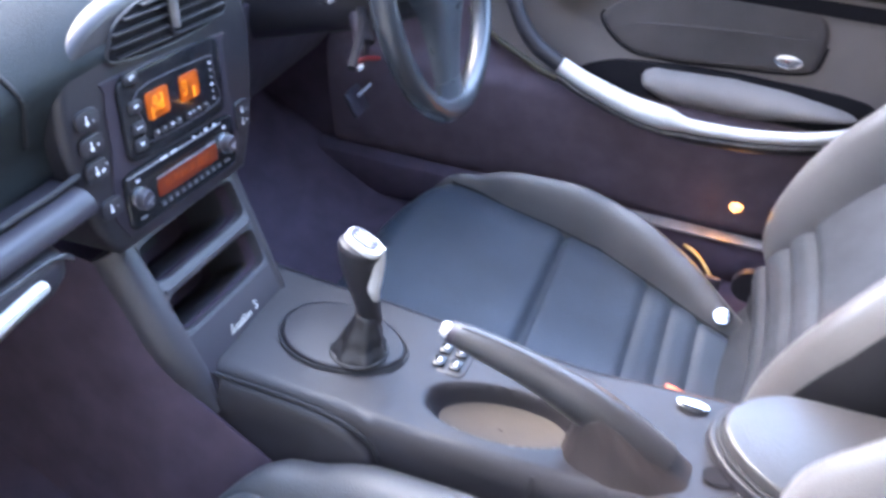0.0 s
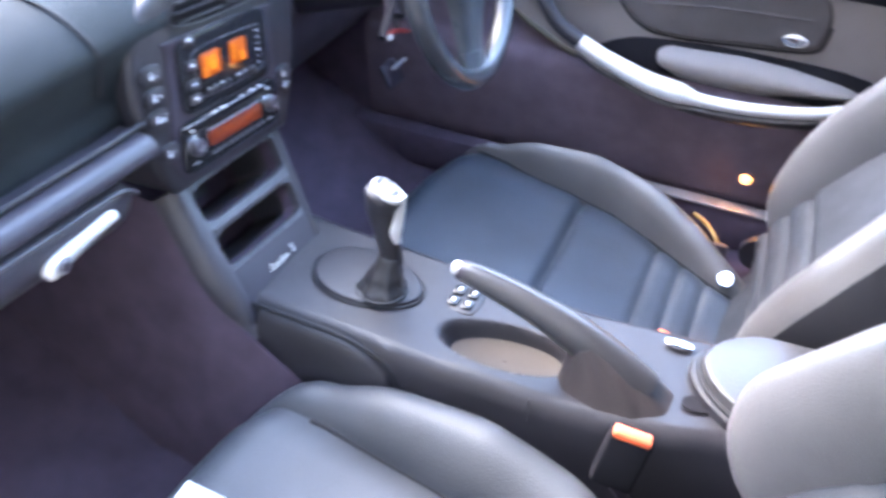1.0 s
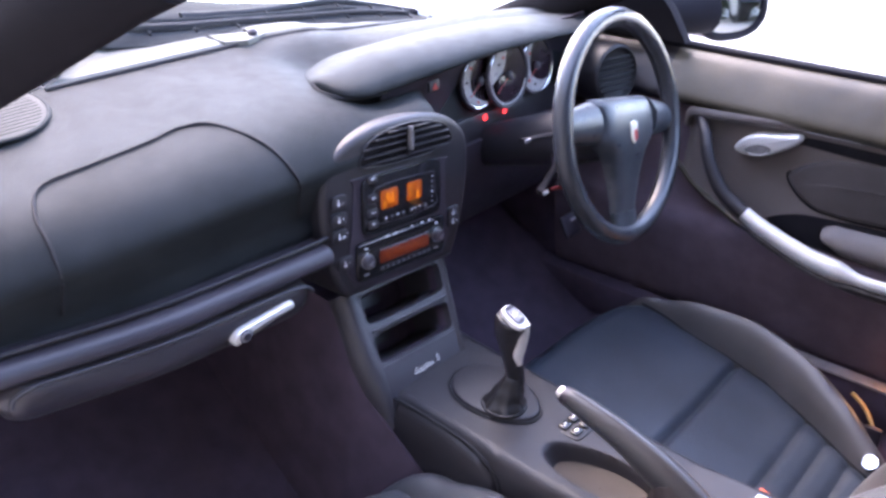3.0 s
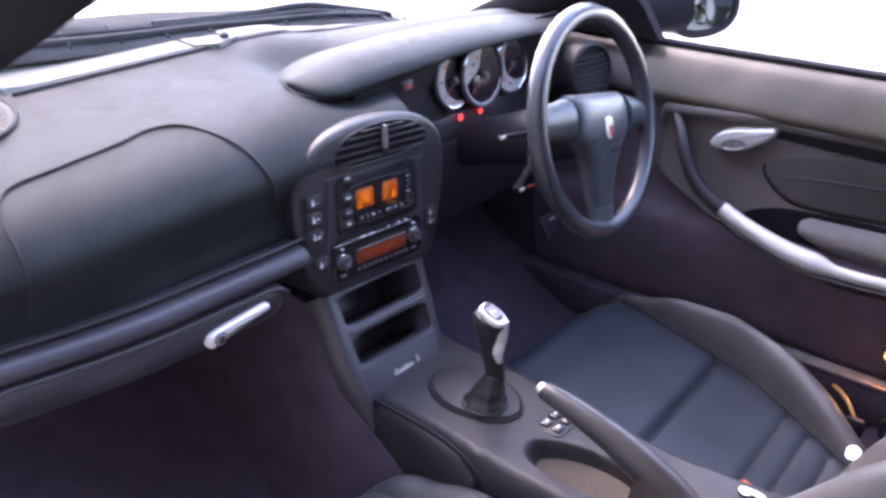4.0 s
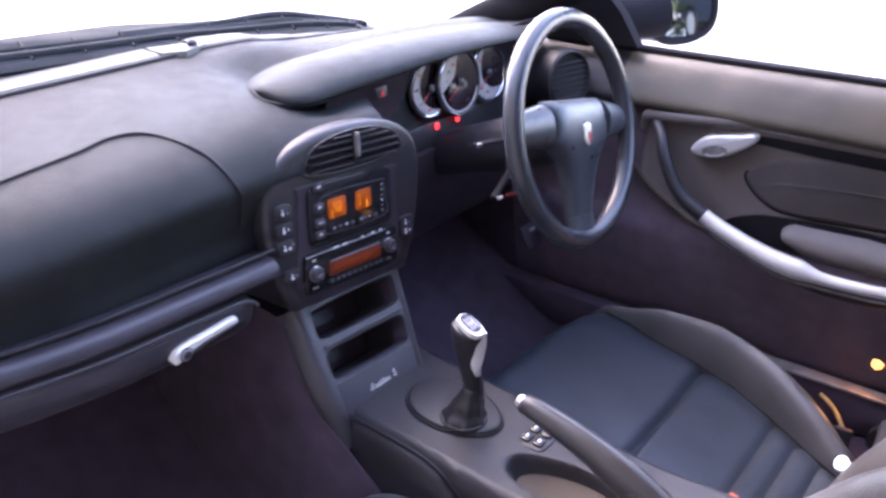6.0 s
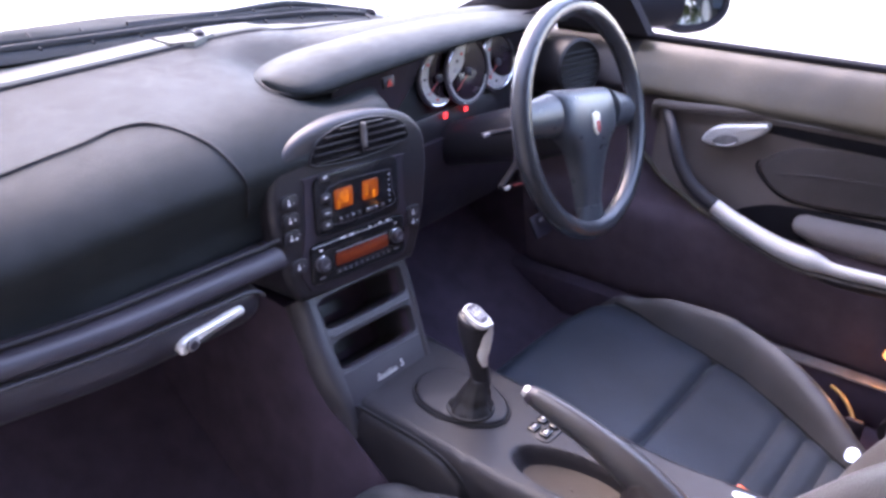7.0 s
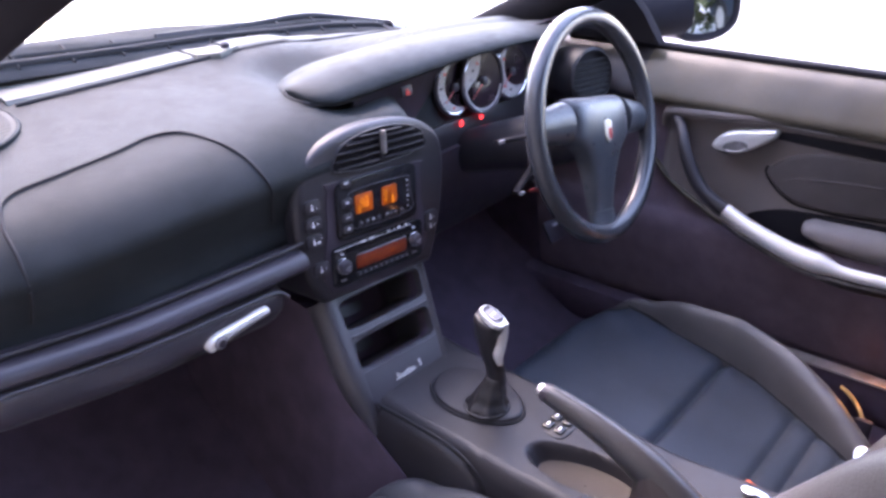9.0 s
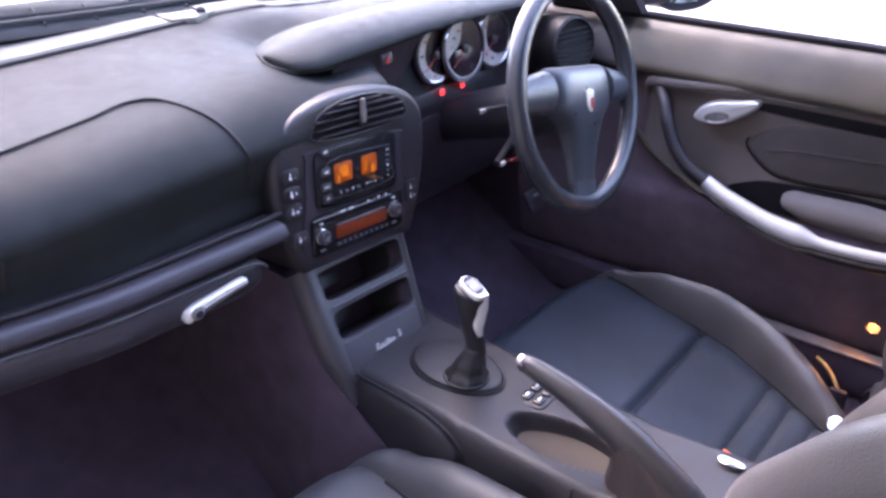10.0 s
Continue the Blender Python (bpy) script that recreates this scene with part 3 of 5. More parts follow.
half_arch = [(-0.104, 0.588), (-0.118, 0.604), (-0.134, 0.638), (-0.147, 0.69), (-0.150, 0.74), (-0.144, 0.774), (-0.130, 0.800), (-0.100, 0.820), (-0.060, 0.832), (-0.015, 0.838), (0.045, 0.838), (0.095, 0.829), (0.132, 0.811), (0.154, 0.784), (0.160, 0.74), (0.154, 0.68), (0.140, 0.628), (0.122, 0.588)]
shape = [(p.x, p.y - 0.711) for p in curve([(x, z, 0) for x, z in half_arch], 4)]
part("stack_body", slab(shape, 0.14, 0.011, FM @ pose(0, 0, -0.1425), seg=5), PLASTIC, stack)
# raised dark field carrying the two units, rounded at the top
field = [(-0.094, 0.604), (0.096, 0.604), (0.100, 0.70), (0.098, 0.752), (0.090, 0.763), (-0.082, 0.768), (-0.093, 0.757), (-0.097, 0.70)]
part("field", slab([(p.x, p.y - 0.711) for p in curve([(x, z, 0) for x, z in field], 3, True)], 0.0022, 0.001, FM @ pose(0, 0, -0.0025)), BLACK, stack)

# the tray leans; x right, y up the slope, z out, its middle drifting over as it drops
TM = facing((0, 0.150, 0.456), (0, -0.848, 0.529))


def tq(q, v, out):
    """A place on the tray: q from -1 to 1 across, v up the slope."""
    return TM @ Vector((-0.001 - 0.18 * (0.147 - v) + q * (0.087 - 0.07 * (0.147 - v)), v - 0.0045 * q, out))


def rounded(q0, q1, v0, v1, n=40, power=7.0):
    return [((q0 + q1) / 2 + x * (q1 - q0), (v0 + v1) / 2 + y * (v1 - v0)) for x, y in oval(1, 1, n, power)]


def tray_cell(v0, v1, low, high, deep):
    """A frame between v0 and v1 round one deep, round-cornered opening."""
    hole = rounded(-0.985, 0.965, low, high)
    edge = []
    for x, y in oval(1, 1, 40, 7.0):
        k = 0.5 / max(abs(x), abs(y))
        edge.append((2 * x * k, (v0 + v1) / 2 + y * k * (v1 - v0)))
    rows = [[tq(q * 0.93, (low + high) / 2 + (v - (low + high) / 2) * 0.94, -deep) for q, v in hole],
            [tq(q, v, -0.012) for q, v in hole], [tq(q, v, -0.004) for q, v in hole],
            [tq(q * 1.012, v + 0.0012 * (1 if v > (low + high) / 2 else -1), -0.0008) for q, v in hole],
            [tq(q, v, 0.0) for q, v in edge], [tq(q, v, -0.012) for q, v in edge]]
    bm = grid(rows, ring=True)
    bm.faces.new([bm.verts[i] for i in range(40)] if bm.verts.ensure_lookup_table() is None else [])
    return bm


tray = part("tray_frame", tray_cell(0.092, 0.158, 0.101, 0.147, 0.11), TRAY_TRIM, stack)
part("tray_pocket", tray_cell(0.036, 0.0915, 0.040, 0.084, 0.11), TRAY_TRIM, tray)
for k, (low, high) in enumerate(((0.101, 0.147), (0.040, 0.084))):
    rows = [[tq(q * g, (low + high) / 2 + (v - (low + high) / 2) * g, z) for q, v in rounded(-0.98, 0.96, low, high)] for g, z in ((0.995, -0.014), (0.985, -0.06), (0.93, -0.108), (0.4, -0.108))]
    part("pocket_lining", grid(rows, ring=True, caps=False), CARPET, tray)
bm = grid([[tq(q, v, 0.0 - 0.010 * ease(-0.01, -0.05, v)) for q in steps(-1, 1, 10)] for v in (0.0355, 0.034, 0.02, 0.0, -0.02, -0.045)])
part("badge_panel", thicken(bm, 0.006), PLASTIC_SOFT, tray)
# the cheeks: broad and rounded towards the passenger, a thin bright lip towards the driver
for name, prof, q in (("side_cheek", [(0.001, -0.010), (0.0, 0.0), (-0.008, 0.0022), (-0.018, 0.0022), (-0.026, -0.001), (-0.032, -0.009), (-0.0345, -0.020), (-0.035, -0.030)], -1),
                      ("side_lip", [(-0.001, -0.010), (0.0, 0.0), (0.005, 0.003), (0.010, 0.002), (0.013, -0.004), (0.0135, -0.03), (0.011, -0.16)], 1)):
    rows = []
    for v in steps(-0.055, 0.160, 20):
        o = TM.inverted() @ tq(q, v, 0)
        g = 1 - 0.45 * ease(0.06, -0.05, v) if q < 0 else 1
        rows.append([TM @ Vector((o.x + a * g, o.y, b - (0.25 * max(0, 0.01 - v) if b < -0.05 else 0) - 0.012 * ease(0.0, -0.055, v))) for a, b in prof])
    part(name, grid(rows), TRAY_TRIM, tray)
part("cross_lip", tube([tq(q, 0.0905, 0.0005) for q in steps(-0.96, 0.96, 8)], 0.0022, 8), TRAY_TRIM, tray)
# silver model badge: a slanting line of joined script strokes and a last separate one
BM = TM @ pose(-0.024, 0.004, 0.001, 0, 0, -2)
bm = None
for k, (dx, h) in enumerate(((-0.024, 0.0085), (-0.0165, 0.0042), (-0.0105, 0.0042), (-0.005, 0.0058), (0.0, 0.0068), (0.0055, 0.0042), (0.011, 0.0042))):
    loop = [(dx + 0.0021 * math.cos(a) + 0.30 * h * (0.5 + 0.5 * math.sin(a)), 0.5 * h * (1 + math.sin(a)), 0.0008) for a in steps(0, 2 * math.pi, 12)[:-1]]
    bm = tube([BM @ Vector(p) for p in loop], 0.0006, 6, closed=True, up=(0, -0.85, 0.53), bm=bm)
tube([BM @ Vector(p) for p in curve([(-0.029, 0.0005, 0.0008), (-0.01, -0.0008, 0.0008), (0.015, 0.0004, 0.0008)], 4)], 0.0005, 6, bm=bm)
tube([BM @ Vector(p) for p in curve([(0.029, 0.0085, 0.0008), (0.0255, 0.0095, 0.0008), (0.0245, 0.0068, 0.0008), (0.0275, 0.004, 0.0008), (0.0255, 0.0008, 0.0008), (0.022, 0.0018, 0.0008)], 4)], 0.0009, 6, bm=bm)
part("badge", bm, SILVER, tray, "small silver script badge")

vent = thing("centre_air_vent", (0.02, 0.225, 0.80), "black slatted air vent with a centre tab in the stack", "air vent")
VM = face(0.016, 0.803)
vo = [(p.x, p.y) for p in curve([(-0.095, -0.020, 0), (-0.090, -0.002, 0), (-0.078, 0.012, 0), (-0.045, 0.023, 0), (0, 0.027, 0), (0.045, 0.023, 0), (0.080, 0.011, 0), (0.093, -0.004, 0), (0.094, -0.018, 0), (0.05, -0.026, 0), (0, -0.028, 0), (-0.05, -0.027, 0)], 4, True)]
part("backing", slab(vo, 0.0012, 0, VM @ pose(0, 0, -0.002)), MATT, vent)
part("surround", tube([VM @ Vector((x, y, -0.0006)) for x, y in vo], 0.0016, 8, closed=True, up=FM.to_3x3() @ Vector((0, 0, 1))), PLASTIC, vent)
for z, w in ((-0.0195, 0.172), (-0.0085, 0.180), (0.0025, 0.174), (0.0130, 0.138), (0.0205, 0.085)):
    for sx in (-1, 1):
        part("slat", box((sx * (w / 4 + 0.0025), z, 0.0005), (w / 2 - 0.005, 0.0022, 0.008), 0.0009, VM @ pose(0, 0, 0, 0, 0, 0)), PLASTIC, vent)
part("divider", box((0, 0.001, 0.0005), (0.004, 0.044, 0.006), 0.001, VM), PLASTIC, vent)
part("tab", slab(oval(0.0062, 0.036, 20, 2.6), 0.008, 0.0022, VM @ pose(0, 0.006, 0.003)), SCUFFED, vent, "satin grey vent tab")

climate = thing("climate_control_unit", (0.0, 0.222, 0.735), "black climate panel with two lit amber displays", "climate control")
CM = face(0.002, 0.722)
part("faceplate", slab(oval(0.166, 0.088, 40, 9), 0.004, 0.0015, CM), GLOSS_BLACK, climate)
win = [(p.x, p.y) for p in curve([(-0.056, 0.026, 0), (0.054, 0.026, 0), (0.066, 0.020, 0), (0.068, -0.004, 0), (0.066, -0.030, 0), (-0.048, -0.030, 0), (-0.053, -0.010, 0)], 4, True)]
part("window_rim", tube([CM @ Vector((x, y, 0.0042)) for x, y in win], 0.0007, 6, closed=True, up=FM.to_3x3() @ Vector((0, 0, 1))), PLASTIC_SOFT, climate)


def ink(parent, m, u, v, w, h, mat=None, name="mark", turn=0):
    return part(name, box((0, 0, 0), (w, h, 0.0008), 0.0002, m @ pose(u, v, 0, 0, 0, turn)), mat or WHITE_INK, parent)


for x0, x1, digits in ((-0.0475, -0.0125, 2), (0.0065, 0.0385, 1)):
    cx = (x0 + x1) / 2
    d = part("display", slab(oval(x1 - x0, 0.029, 24, 9), 0.0012, 0.0003, CM @ pose(cx, 0.005, 0.004)), AMBER, climate, "lit amber display")
    bm = None
    for q in range(digits):
        m = CM @ pose(cx - 0.005 + 0.009 * q - (0.004 if digits == 1 else 0), 0.006, 0.0056)
        for a, b, w, h in ((0.0026, 0.0035, 0.0012, 0.0065), (-0.0026, -0.0035 if q else 0.0035, 0.0012, 0.0065), (0.0026, -0.0035, 0.0012, 0.0065), (0, 0.007, 0.005, 0.0012), (0, 0, 0.005, 0.0012), (0, -0.007, 0.005, 0.0012)):
            bm = box((a, b, 0), (w, h, 0.0005), 0, m, bm=bm)
    box((cx + 0.006 * (1 if digits == 1 else -1.7), -0.003, 0.0056), (0.003, 0.012, 0.0005), 0, CM, bm=bm)
    part("display_figure", bm, AMBER_HI, d)
for v, w, h, g in ((0.042, 0.010, 0.0050, 15), (0.013, 0.009, 0.0045, 10), (-0.009, 0.013, 0.0020, 0), (-0.026, 0.008, 0.0050, 0)):
    b = part("button", slab(oval(0.019, 0.013, 20, 4), 0.0035, 0.0012, CM @ pose(-0.064, v - 0.001, 0.003)), PLASTIC, climate)
    ink(b, CM @ pose(0, 0, 0.0068), -0.064, v, w * 0.7, h * 0.6, turn=g)
for k, v in enumerate((0.018, 0.010, 0.002, -0.006, -0.014, -0.022)):
    ink(climate, CM @ pose(0, 0, 0.0045), 0.062, v, 0.0035 if k % 2 else 0.0022, 0.0028, GREY_INK if k % 3 else WHITE_INK)
for k, u in enumerate((-0.038, -0.026, -0.014, -0.002, 0.016, 0.023, 0.033, 0.046)):
    b = part("button", slab(oval(0.0095, 0.0075, 16, 4), 0.0025, 0.0008, CM @ pose(u, -0.0255, 0.003)), PLASTIC, climate)
    ink(b, CM @ pose(0, 0, 0.0058), u, -0.0235, 0.0022 + 0.001 * (k % 3), 0.0022, WHITE_INK if k in (0, 2, 4, 6) else GREY_INK)

radio = thing("car_radio", (0.0, 0.222, 0.66), "black car radio with a dim amber display and two knobs", "radio")
RM = face(0.0, 0.641)
part("faceplate", slab(oval(0.188, 0.062, 40, 12), 0.005, 0.0018, RM), GLOSS_BLACK, radio)
part("display", slab(oval(0.106, 0.0205, 24, 10), 0.0012, 0.0003, RM @ pose(0.003, -0.0015, 0.005)), AMBER_DIM, radio, "dim amber display")
bm = None
for k, w in enumerate((0.009, 0.006, 0.011, 0.005, 0.010, 0.007)):
    bm = box((-0.034 + 0.0145 * k, -0.001 + 0.0012 * (k % 2), 0.0066), (w, 0.0070, 0.0006), 0, RM, bm=bm)
part("display_figure", bm, AMBER_TEXT, radio)
part("cassette_slot", box((-0.004, 0.0225, 0.005), (0.150, 0.006, 0.0015), 0.0005, RM), MATT, radio)
part("slot_edge", box((-0.012, 0.0275, 0.0055), (0.160, 0.0010, 0.002), 0.0004, RM), GREY_INK, radio)
part("display_edge", box((0.003, 0.0105, 0.0055), (0.104, 0.0009, 0.0016), 0.0003, RM), GREY_INK, radio)
for u, w in ((-0.046, 0.003), (-0.035, 0.011), (-0.018, 0.010), (-0.006, 0.003), (0.018, 0.004), (0.030, 0.0025), (0.040, 0.006), (0.056, 0.005)):
    ink(radio, RM @ pose(0, 0, 0.0062), u, 0.0305 if u > 0 else 0.0285, w, 0.0028 if w > 0.004 else 0.0022, WHITE_INK if w > 0.0035 else GREY_INK)
for k in range(10):
    b = part("key", box((-0.046 + 0.0112 * k, -0.0195, 0.0055), (0.0085, 0.0052, 0.003), 0.0008, RM), PLASTIC, radio)
    ink(b, RM @ pose(0, 0, 0.0072), -0.046 + 0.0112 * k, -0.0195, 0.002, 0.0018, GREY_INK)
for u in (-0.077, 0.073):
    kn = part("knob", lathe([(0.0105, 0.004), (0.0105, 0.013), (0.009, 0.016), (0.004, 0.0165)], RM @ Matrix.Translation((u, 0.001, 0)), 24), PLASTIC_SOFT, radio)
    part("knob_ring", lathe([(0.012, 0.005), (0.012, 0.0075), (0.011, 0.008)], RM @ Matrix.Translation((u, 0.001, 0)), 24), CHROME, kn)
    ink(kn, RM @ pose(0, 0, 0.017), u, 0.001, 0.010, 0.0016, GREY_INK, "knob_mark", 25)
    ink(kn, RM @ pose(0, 0, 0.017), u + 0.002, -0.003, 0.004, 0.0016, GREY_INK, "knob_mark", -40)
    ink(radio, RM @ pose(0, 0, 0.0055), u, 0.0205, 0.006, 0.0026, WHITE_INK)
    ink(radio, RM @ pose(0, 0, 0.0055), u, -0.0205, 0.010, 0.0022, GREY_INK)

# columns of push buttons beside the panels
for u, vs in ((-0.122, (0.742, 0.717, 0.692, 0.648)), (0.119, (0.667, 0.652))):
    strip = thing("switch_strip", (u, 0.224, 0.70), "dark push-button strip with white marks on the stack", "switches", "switch strips on the stack")
    for k, v in enumerate(vs):
        m = face(u + (0.009 if v == 0.648 else 0), v, -0.001)
        bt = part("button", slab(oval(0.030, 0.021, 24, 3.4), 0.0035, 0.0016, m), PLASTIC, strip)
        part("mark", lathe([(0.0024, 0.0035), (0.0024, 0.0042), (0.001, 0.0042)], m @ pose(-0.002, -0.002, 0), 12), WHITE_INK, bt)
        ink(bt, m @ pose(0, 0, 0.0040), -0.0025, 0.0028, 0.0016, 0.0045, WHITE_INK, turn=-12 + 9 * k)
        ink(bt, m @ pose(0, 0, 0.0040), 0.006, -0.002 + 0.002 * (k % 2), 0.0050 if k == 2 else 0.0022, 0.0028, WHITE_INK if k in (1, 2) else GREY_INK, turn=20)
        if k == 2:
            ink(bt, m @ pose(0, 0, 0.0040), 0.0115, 0.003, 0.0035, 0.0022, GREY_INK, turn=-15)

# ---- centre console ----
console = thing("centre_console", (0, -0.2, 0.14), "dark grey centre console with coin tray between the seats", "centre console")
TOP = [(-0.95, 0.44), (-0.45, 0.442), (-0.36, 0.438), (-0.25, 0.432), (-0.10, 0.438), (0.0, 0.447), (0.10, 0.450), (0.20, 0.455)]
LEFT = [(-0.95, 0.055), (-0.45, 0.060), (-0.38, 0.080), (-0.22, 0.092), (-0.10, 0.098), (0.0, 0.101), (0.15, 0.103), (0.24, 0.108)]
RIGHT = [(-0.95, 0.110), (-0.40, 0.105), (-0.25, 0.100), (-0.05, 0.100), (0.15, 0.104), (0.24, 0.110)]
rows = []
for y in sorted(set(steps(-0.95, -0.30, 16) + steps(-0.30, -0.04, 70) + steps(-0.04, 0.20, 10))):
    wl, wr, t = along(LEFT, y), along(RIGHT, y), along(TOP, y)
    flank = [(0.055, 0.145 - t), (0.030, 0.25 - t), (0.008, -0.075), (0.001, -0.026), (-0.003, -0.010), (-0.012, -0.002)]
    row = [Vector((-wl - a, y, t + b)) for a, b in flank]
    for x in steps(-wl + 0.018, wr - 0.018, 54):
        # the coin tray, a smooth oval hollow
        q = ((x + 0.022 + 0.10 * (y + 0.17)) / 0.041) ** 2 + ((y + 0.168) / 0.090) ** 2
        row.append(Vector((x, y, t - 0.030 * ease(1.0, 0.45, q))))
    row += [Vector((wr + a, y, t + b)) for a, b in flank[::-1]]
    rows.append(row)
part("tunnel", thicken(grid(rows), 0.003), CONSOLE_SKIN, console)
rows = []
for g in (0.02, 0.4, 0.7, 0.82):
    rows.append([Vector((-0.022 - 0.10 * 0.090 * g * math.sin(a) + 0.041 * g * math.cos(a), -0.168 + 0.090 * g * math.sin(a), 0.4085 + 0.006 * ease(0.5, 0.82, g))) for a in steps(0, 2 * math.pi, 40)[:-1]])
part("tray_mat", thicken(grid(rows, True), 0.002), TRAY_MAT, console, "brown rubber mat in the coin tray")
# curved side panel on the passenger's flank
part("flank_seam", tube(curve([(-0.1015, 0.15, 0.447), (-0.1015, 0.07, 0.446), (-0.101, 0.015, 0.442), (-0.1015, -0.025, 0.430), (-0.102, -0.050, 0.410), (-0.105, -0.062, 0.380)], 6), 0.0026, 6), STITCH, console)
FLANK = [(-0.058, 0.380), (-0.046, 0.408), (-0.022, 0.427), (0.015, 0.438), (0.07, 0.442), (0.16, 0.443)]
rows = []
for y in steps(-0.056, 0.0, 14) + steps(0.01, 0.135, 10):
    t = along(FLANK, y)
    rows.append([Vector((-0.102 - b, y, t - a)) for a, b in ((0, 0.0), (0.002, 0.005), (0.010, 0.010), (0.035, 0.016), (0.075, 0.022), (0.10, 0.024))])
part("flank_panel", thicken(grid(rows), 0.004), CONSOLE_SKIN, console, "smooth grey flank panel")
# carpet hanging from the flank panel and, further on, from the edge of the tray's cheek
EDGE = [Vector((-0.102 - 0.0245, y, along(FLANK, y) - 0.085)) for y in (-0.056, -0.04, -0.02, 0.0, 0.03, 0.06)]
for v in steps(0.0, 0.160, 8):
    o = TM.inverted() @ tq(-1, v, 0)
    EDGE.append(TM @ Vector((o.x - 0.0350 * (1 - 0.45 * ease(0.06, -0.05, v)), o.y, -0.028 - 0.012 * ease(0.0, -0.055, v))))
EDGE.append(Vector((EDGE[-1].x, 0.70, 0.60)))
rows = []
for y in steps(-0.056, 0.26, 40) + steps(0.28, 0.70, 10):
    x, z = along([(p.y, p.x) for p in EDGE], y), along([(p.y, p.z) for p in EDGE], y)
    rows.append([Vector((x - b - 0.0, y, z + (0.142 - z) * a)) for a, b in ((0, 0), (0.06, 0.004), (0.3, 0.014), (0.6, 0.028), (1, 0.052))])
part("flank_carpet", thicken(grid(rows), 0.004), CARPET, console, "dark carpet low on the flank")
part("edge_seam", tube([(-0.0895, -0.222, 0.4335), (-0.0935, -0.222, 0.420), (-0.095, -0.222, 0.400)], 0.0014, 6), STITCH, console)
# no hollow here: a thin black oval paints the shade of the recess
part("rear_recess_shade", slab(oval(0.026, 0.050, 24, 2.6), 0.001, 0, pose(-0.020, -0.408, 0.4425, 0, 0, 15)), MATT, console, "flat black oval painting the shade of a recess behind the gaiter")
plate = curve([(0.052 * math.cos(a) * (1 + 0.12 * math.sin(a)), 0.037 + 0.076 * math.sin(a), 0) for a in steps(0, 2 * math.pi, 28)[:-1]], 2, True)
part("shift_plate", slab([(p.x, p.y) for p in plate], 0.009, 0.005, pose(0.004, 0, 0.4440, 3.2), seg=4), CONSOLE_SKIN, console)
part("plate_seam", tube([(0.004 + p.x * 1.03, 0.037 + (p.y - 0.037) * 1.03, 0.4475 + 0.056 * p.y) for p in plate], 0.0020, 6, closed=True), STITCH, console)

gear = thing("gear_lever", (0.01, 0, 0.45), "leather and aluminium gear lever with a leather boot", "gear lever")
collar = [(-0.010 + 0.031 * math.cos(a), 0.011 + 0.033 * math.sin(a), 0.4535) for a in steps(0, 2 * math.pi, 36)[:-1]]
part("boot_collar", tube(collar, 0.0025, 10, closed=True), BOOT, gear)
rows = []
for k, v in enumerate(steps(0, 1, 16)):
    r = 0.0165 * (1 - v) ** 1.3 + 0.0135
    rows.append([])
    for a in steps(0, 2 * math.pi, 40)[:-1]:
        q = r + (0.0028 * math.sin(7 * a + 2.5 * v) + 0.0018 * math.sin(v * 15)) * (1 - v)
        rows[-1].append(Vector((-0.010 + 0.017 * v + q * math.cos(a), 0.011 - 0.005 * v + 1.05 * q * math.sin(a), 0.452 + 0.046 * v)))
part("boot", grid(rows, True, True), BOOT, gear, sharp=85)
spine = curve([(0.008, 0.004, 0.488), (0.006, 0.008, 0.52), (0.003, 0.013, 0.545), (0.003, 0.016, 0.57), (0.004, 0.014, 0.588), (0.005, 0.012, 0.597)], 4)
rad = [along([(0, 0.012), (5, 0.0128), (9, 0.0142), (13, 0.0178), (16, 0.0205), (18, 0.0195), (20, 0.012)], i) for i in range(len(spine))]
part("grip", tube(spine, rad, 20, flat=1.2, up=(0, 1, 0)), PLASTIC, gear)
cap = facing((0.003, 0.009, 0.596), (0.10, -0.45, 0.9), (0, 1, 0.3))
cp = part("cap", slab(oval(0.031, 0.043, 28, 2.6), 0.007, 0.003, cap), SILVER, gear, "satin aluminium top plate with shift pattern")
part("pattern_plate", slab(oval(0.023, 0.033, 24, 3), 0.001, 0, cap @ Matrix.Translation((0, 0.002, 0.0066))), BLACK, cp)
bm = None
for x in (-0.006, 0, 0.006):
    bm = box((x, 0.002, 0.0078), (0.0014, 0.020, 0.0006), 0, cap, bm=bm)
box((0, 0.002, 0.0078), (0.014, 0.0014, 0.0006), 0, cap, bm=bm)
part("pattern", bm, WHITE_INK, cp)
strip = curve([(0.0055, -0.004, 0.592), (0.0060, -0.004, 0.574), (0.0030, -0.0035, 0.556), (-0.001, -0.005, 0.541), (0.001, -0.007, 0.525)], 5)
part("inlay", tube(strip, [along([(0, 0.0112), (6, 0.0108), (12, 0.0095), (20, 0.004)], i) for i in range(len(strip))], 14, flat=0.42, up=(-0.78, -0.6, 0.2)), SILVER, gear, "satin aluminium inlay")

sw = thing("window_switches", (0.032, -0.085, 0.437), "cluster of small silver-marked switches on the console", "switches")
part("base", slab(oval(0.052, 0.046, 28, 5), 0.004, 0.0015, Matrix.Translation((0.032, -0.088, 0.436))), PLASTIC, sw)
for dx, dy in ((-0.011, 0.010), (0.012, 0.010), (-0.011, -0.010), (0.012, -0.010)):
    k = part("rocker", box((0.032 + dx, -0.088 + dy, 0.4415), (0.017, 0.014, 0.006), 0.002), GLOSS_BLACK, sw)
    part("mark", box((0.032 + dx, -0.088 + dy, 0.4452), (0.007, 0.0035, 0.001), 0.0003), SILVER, k)

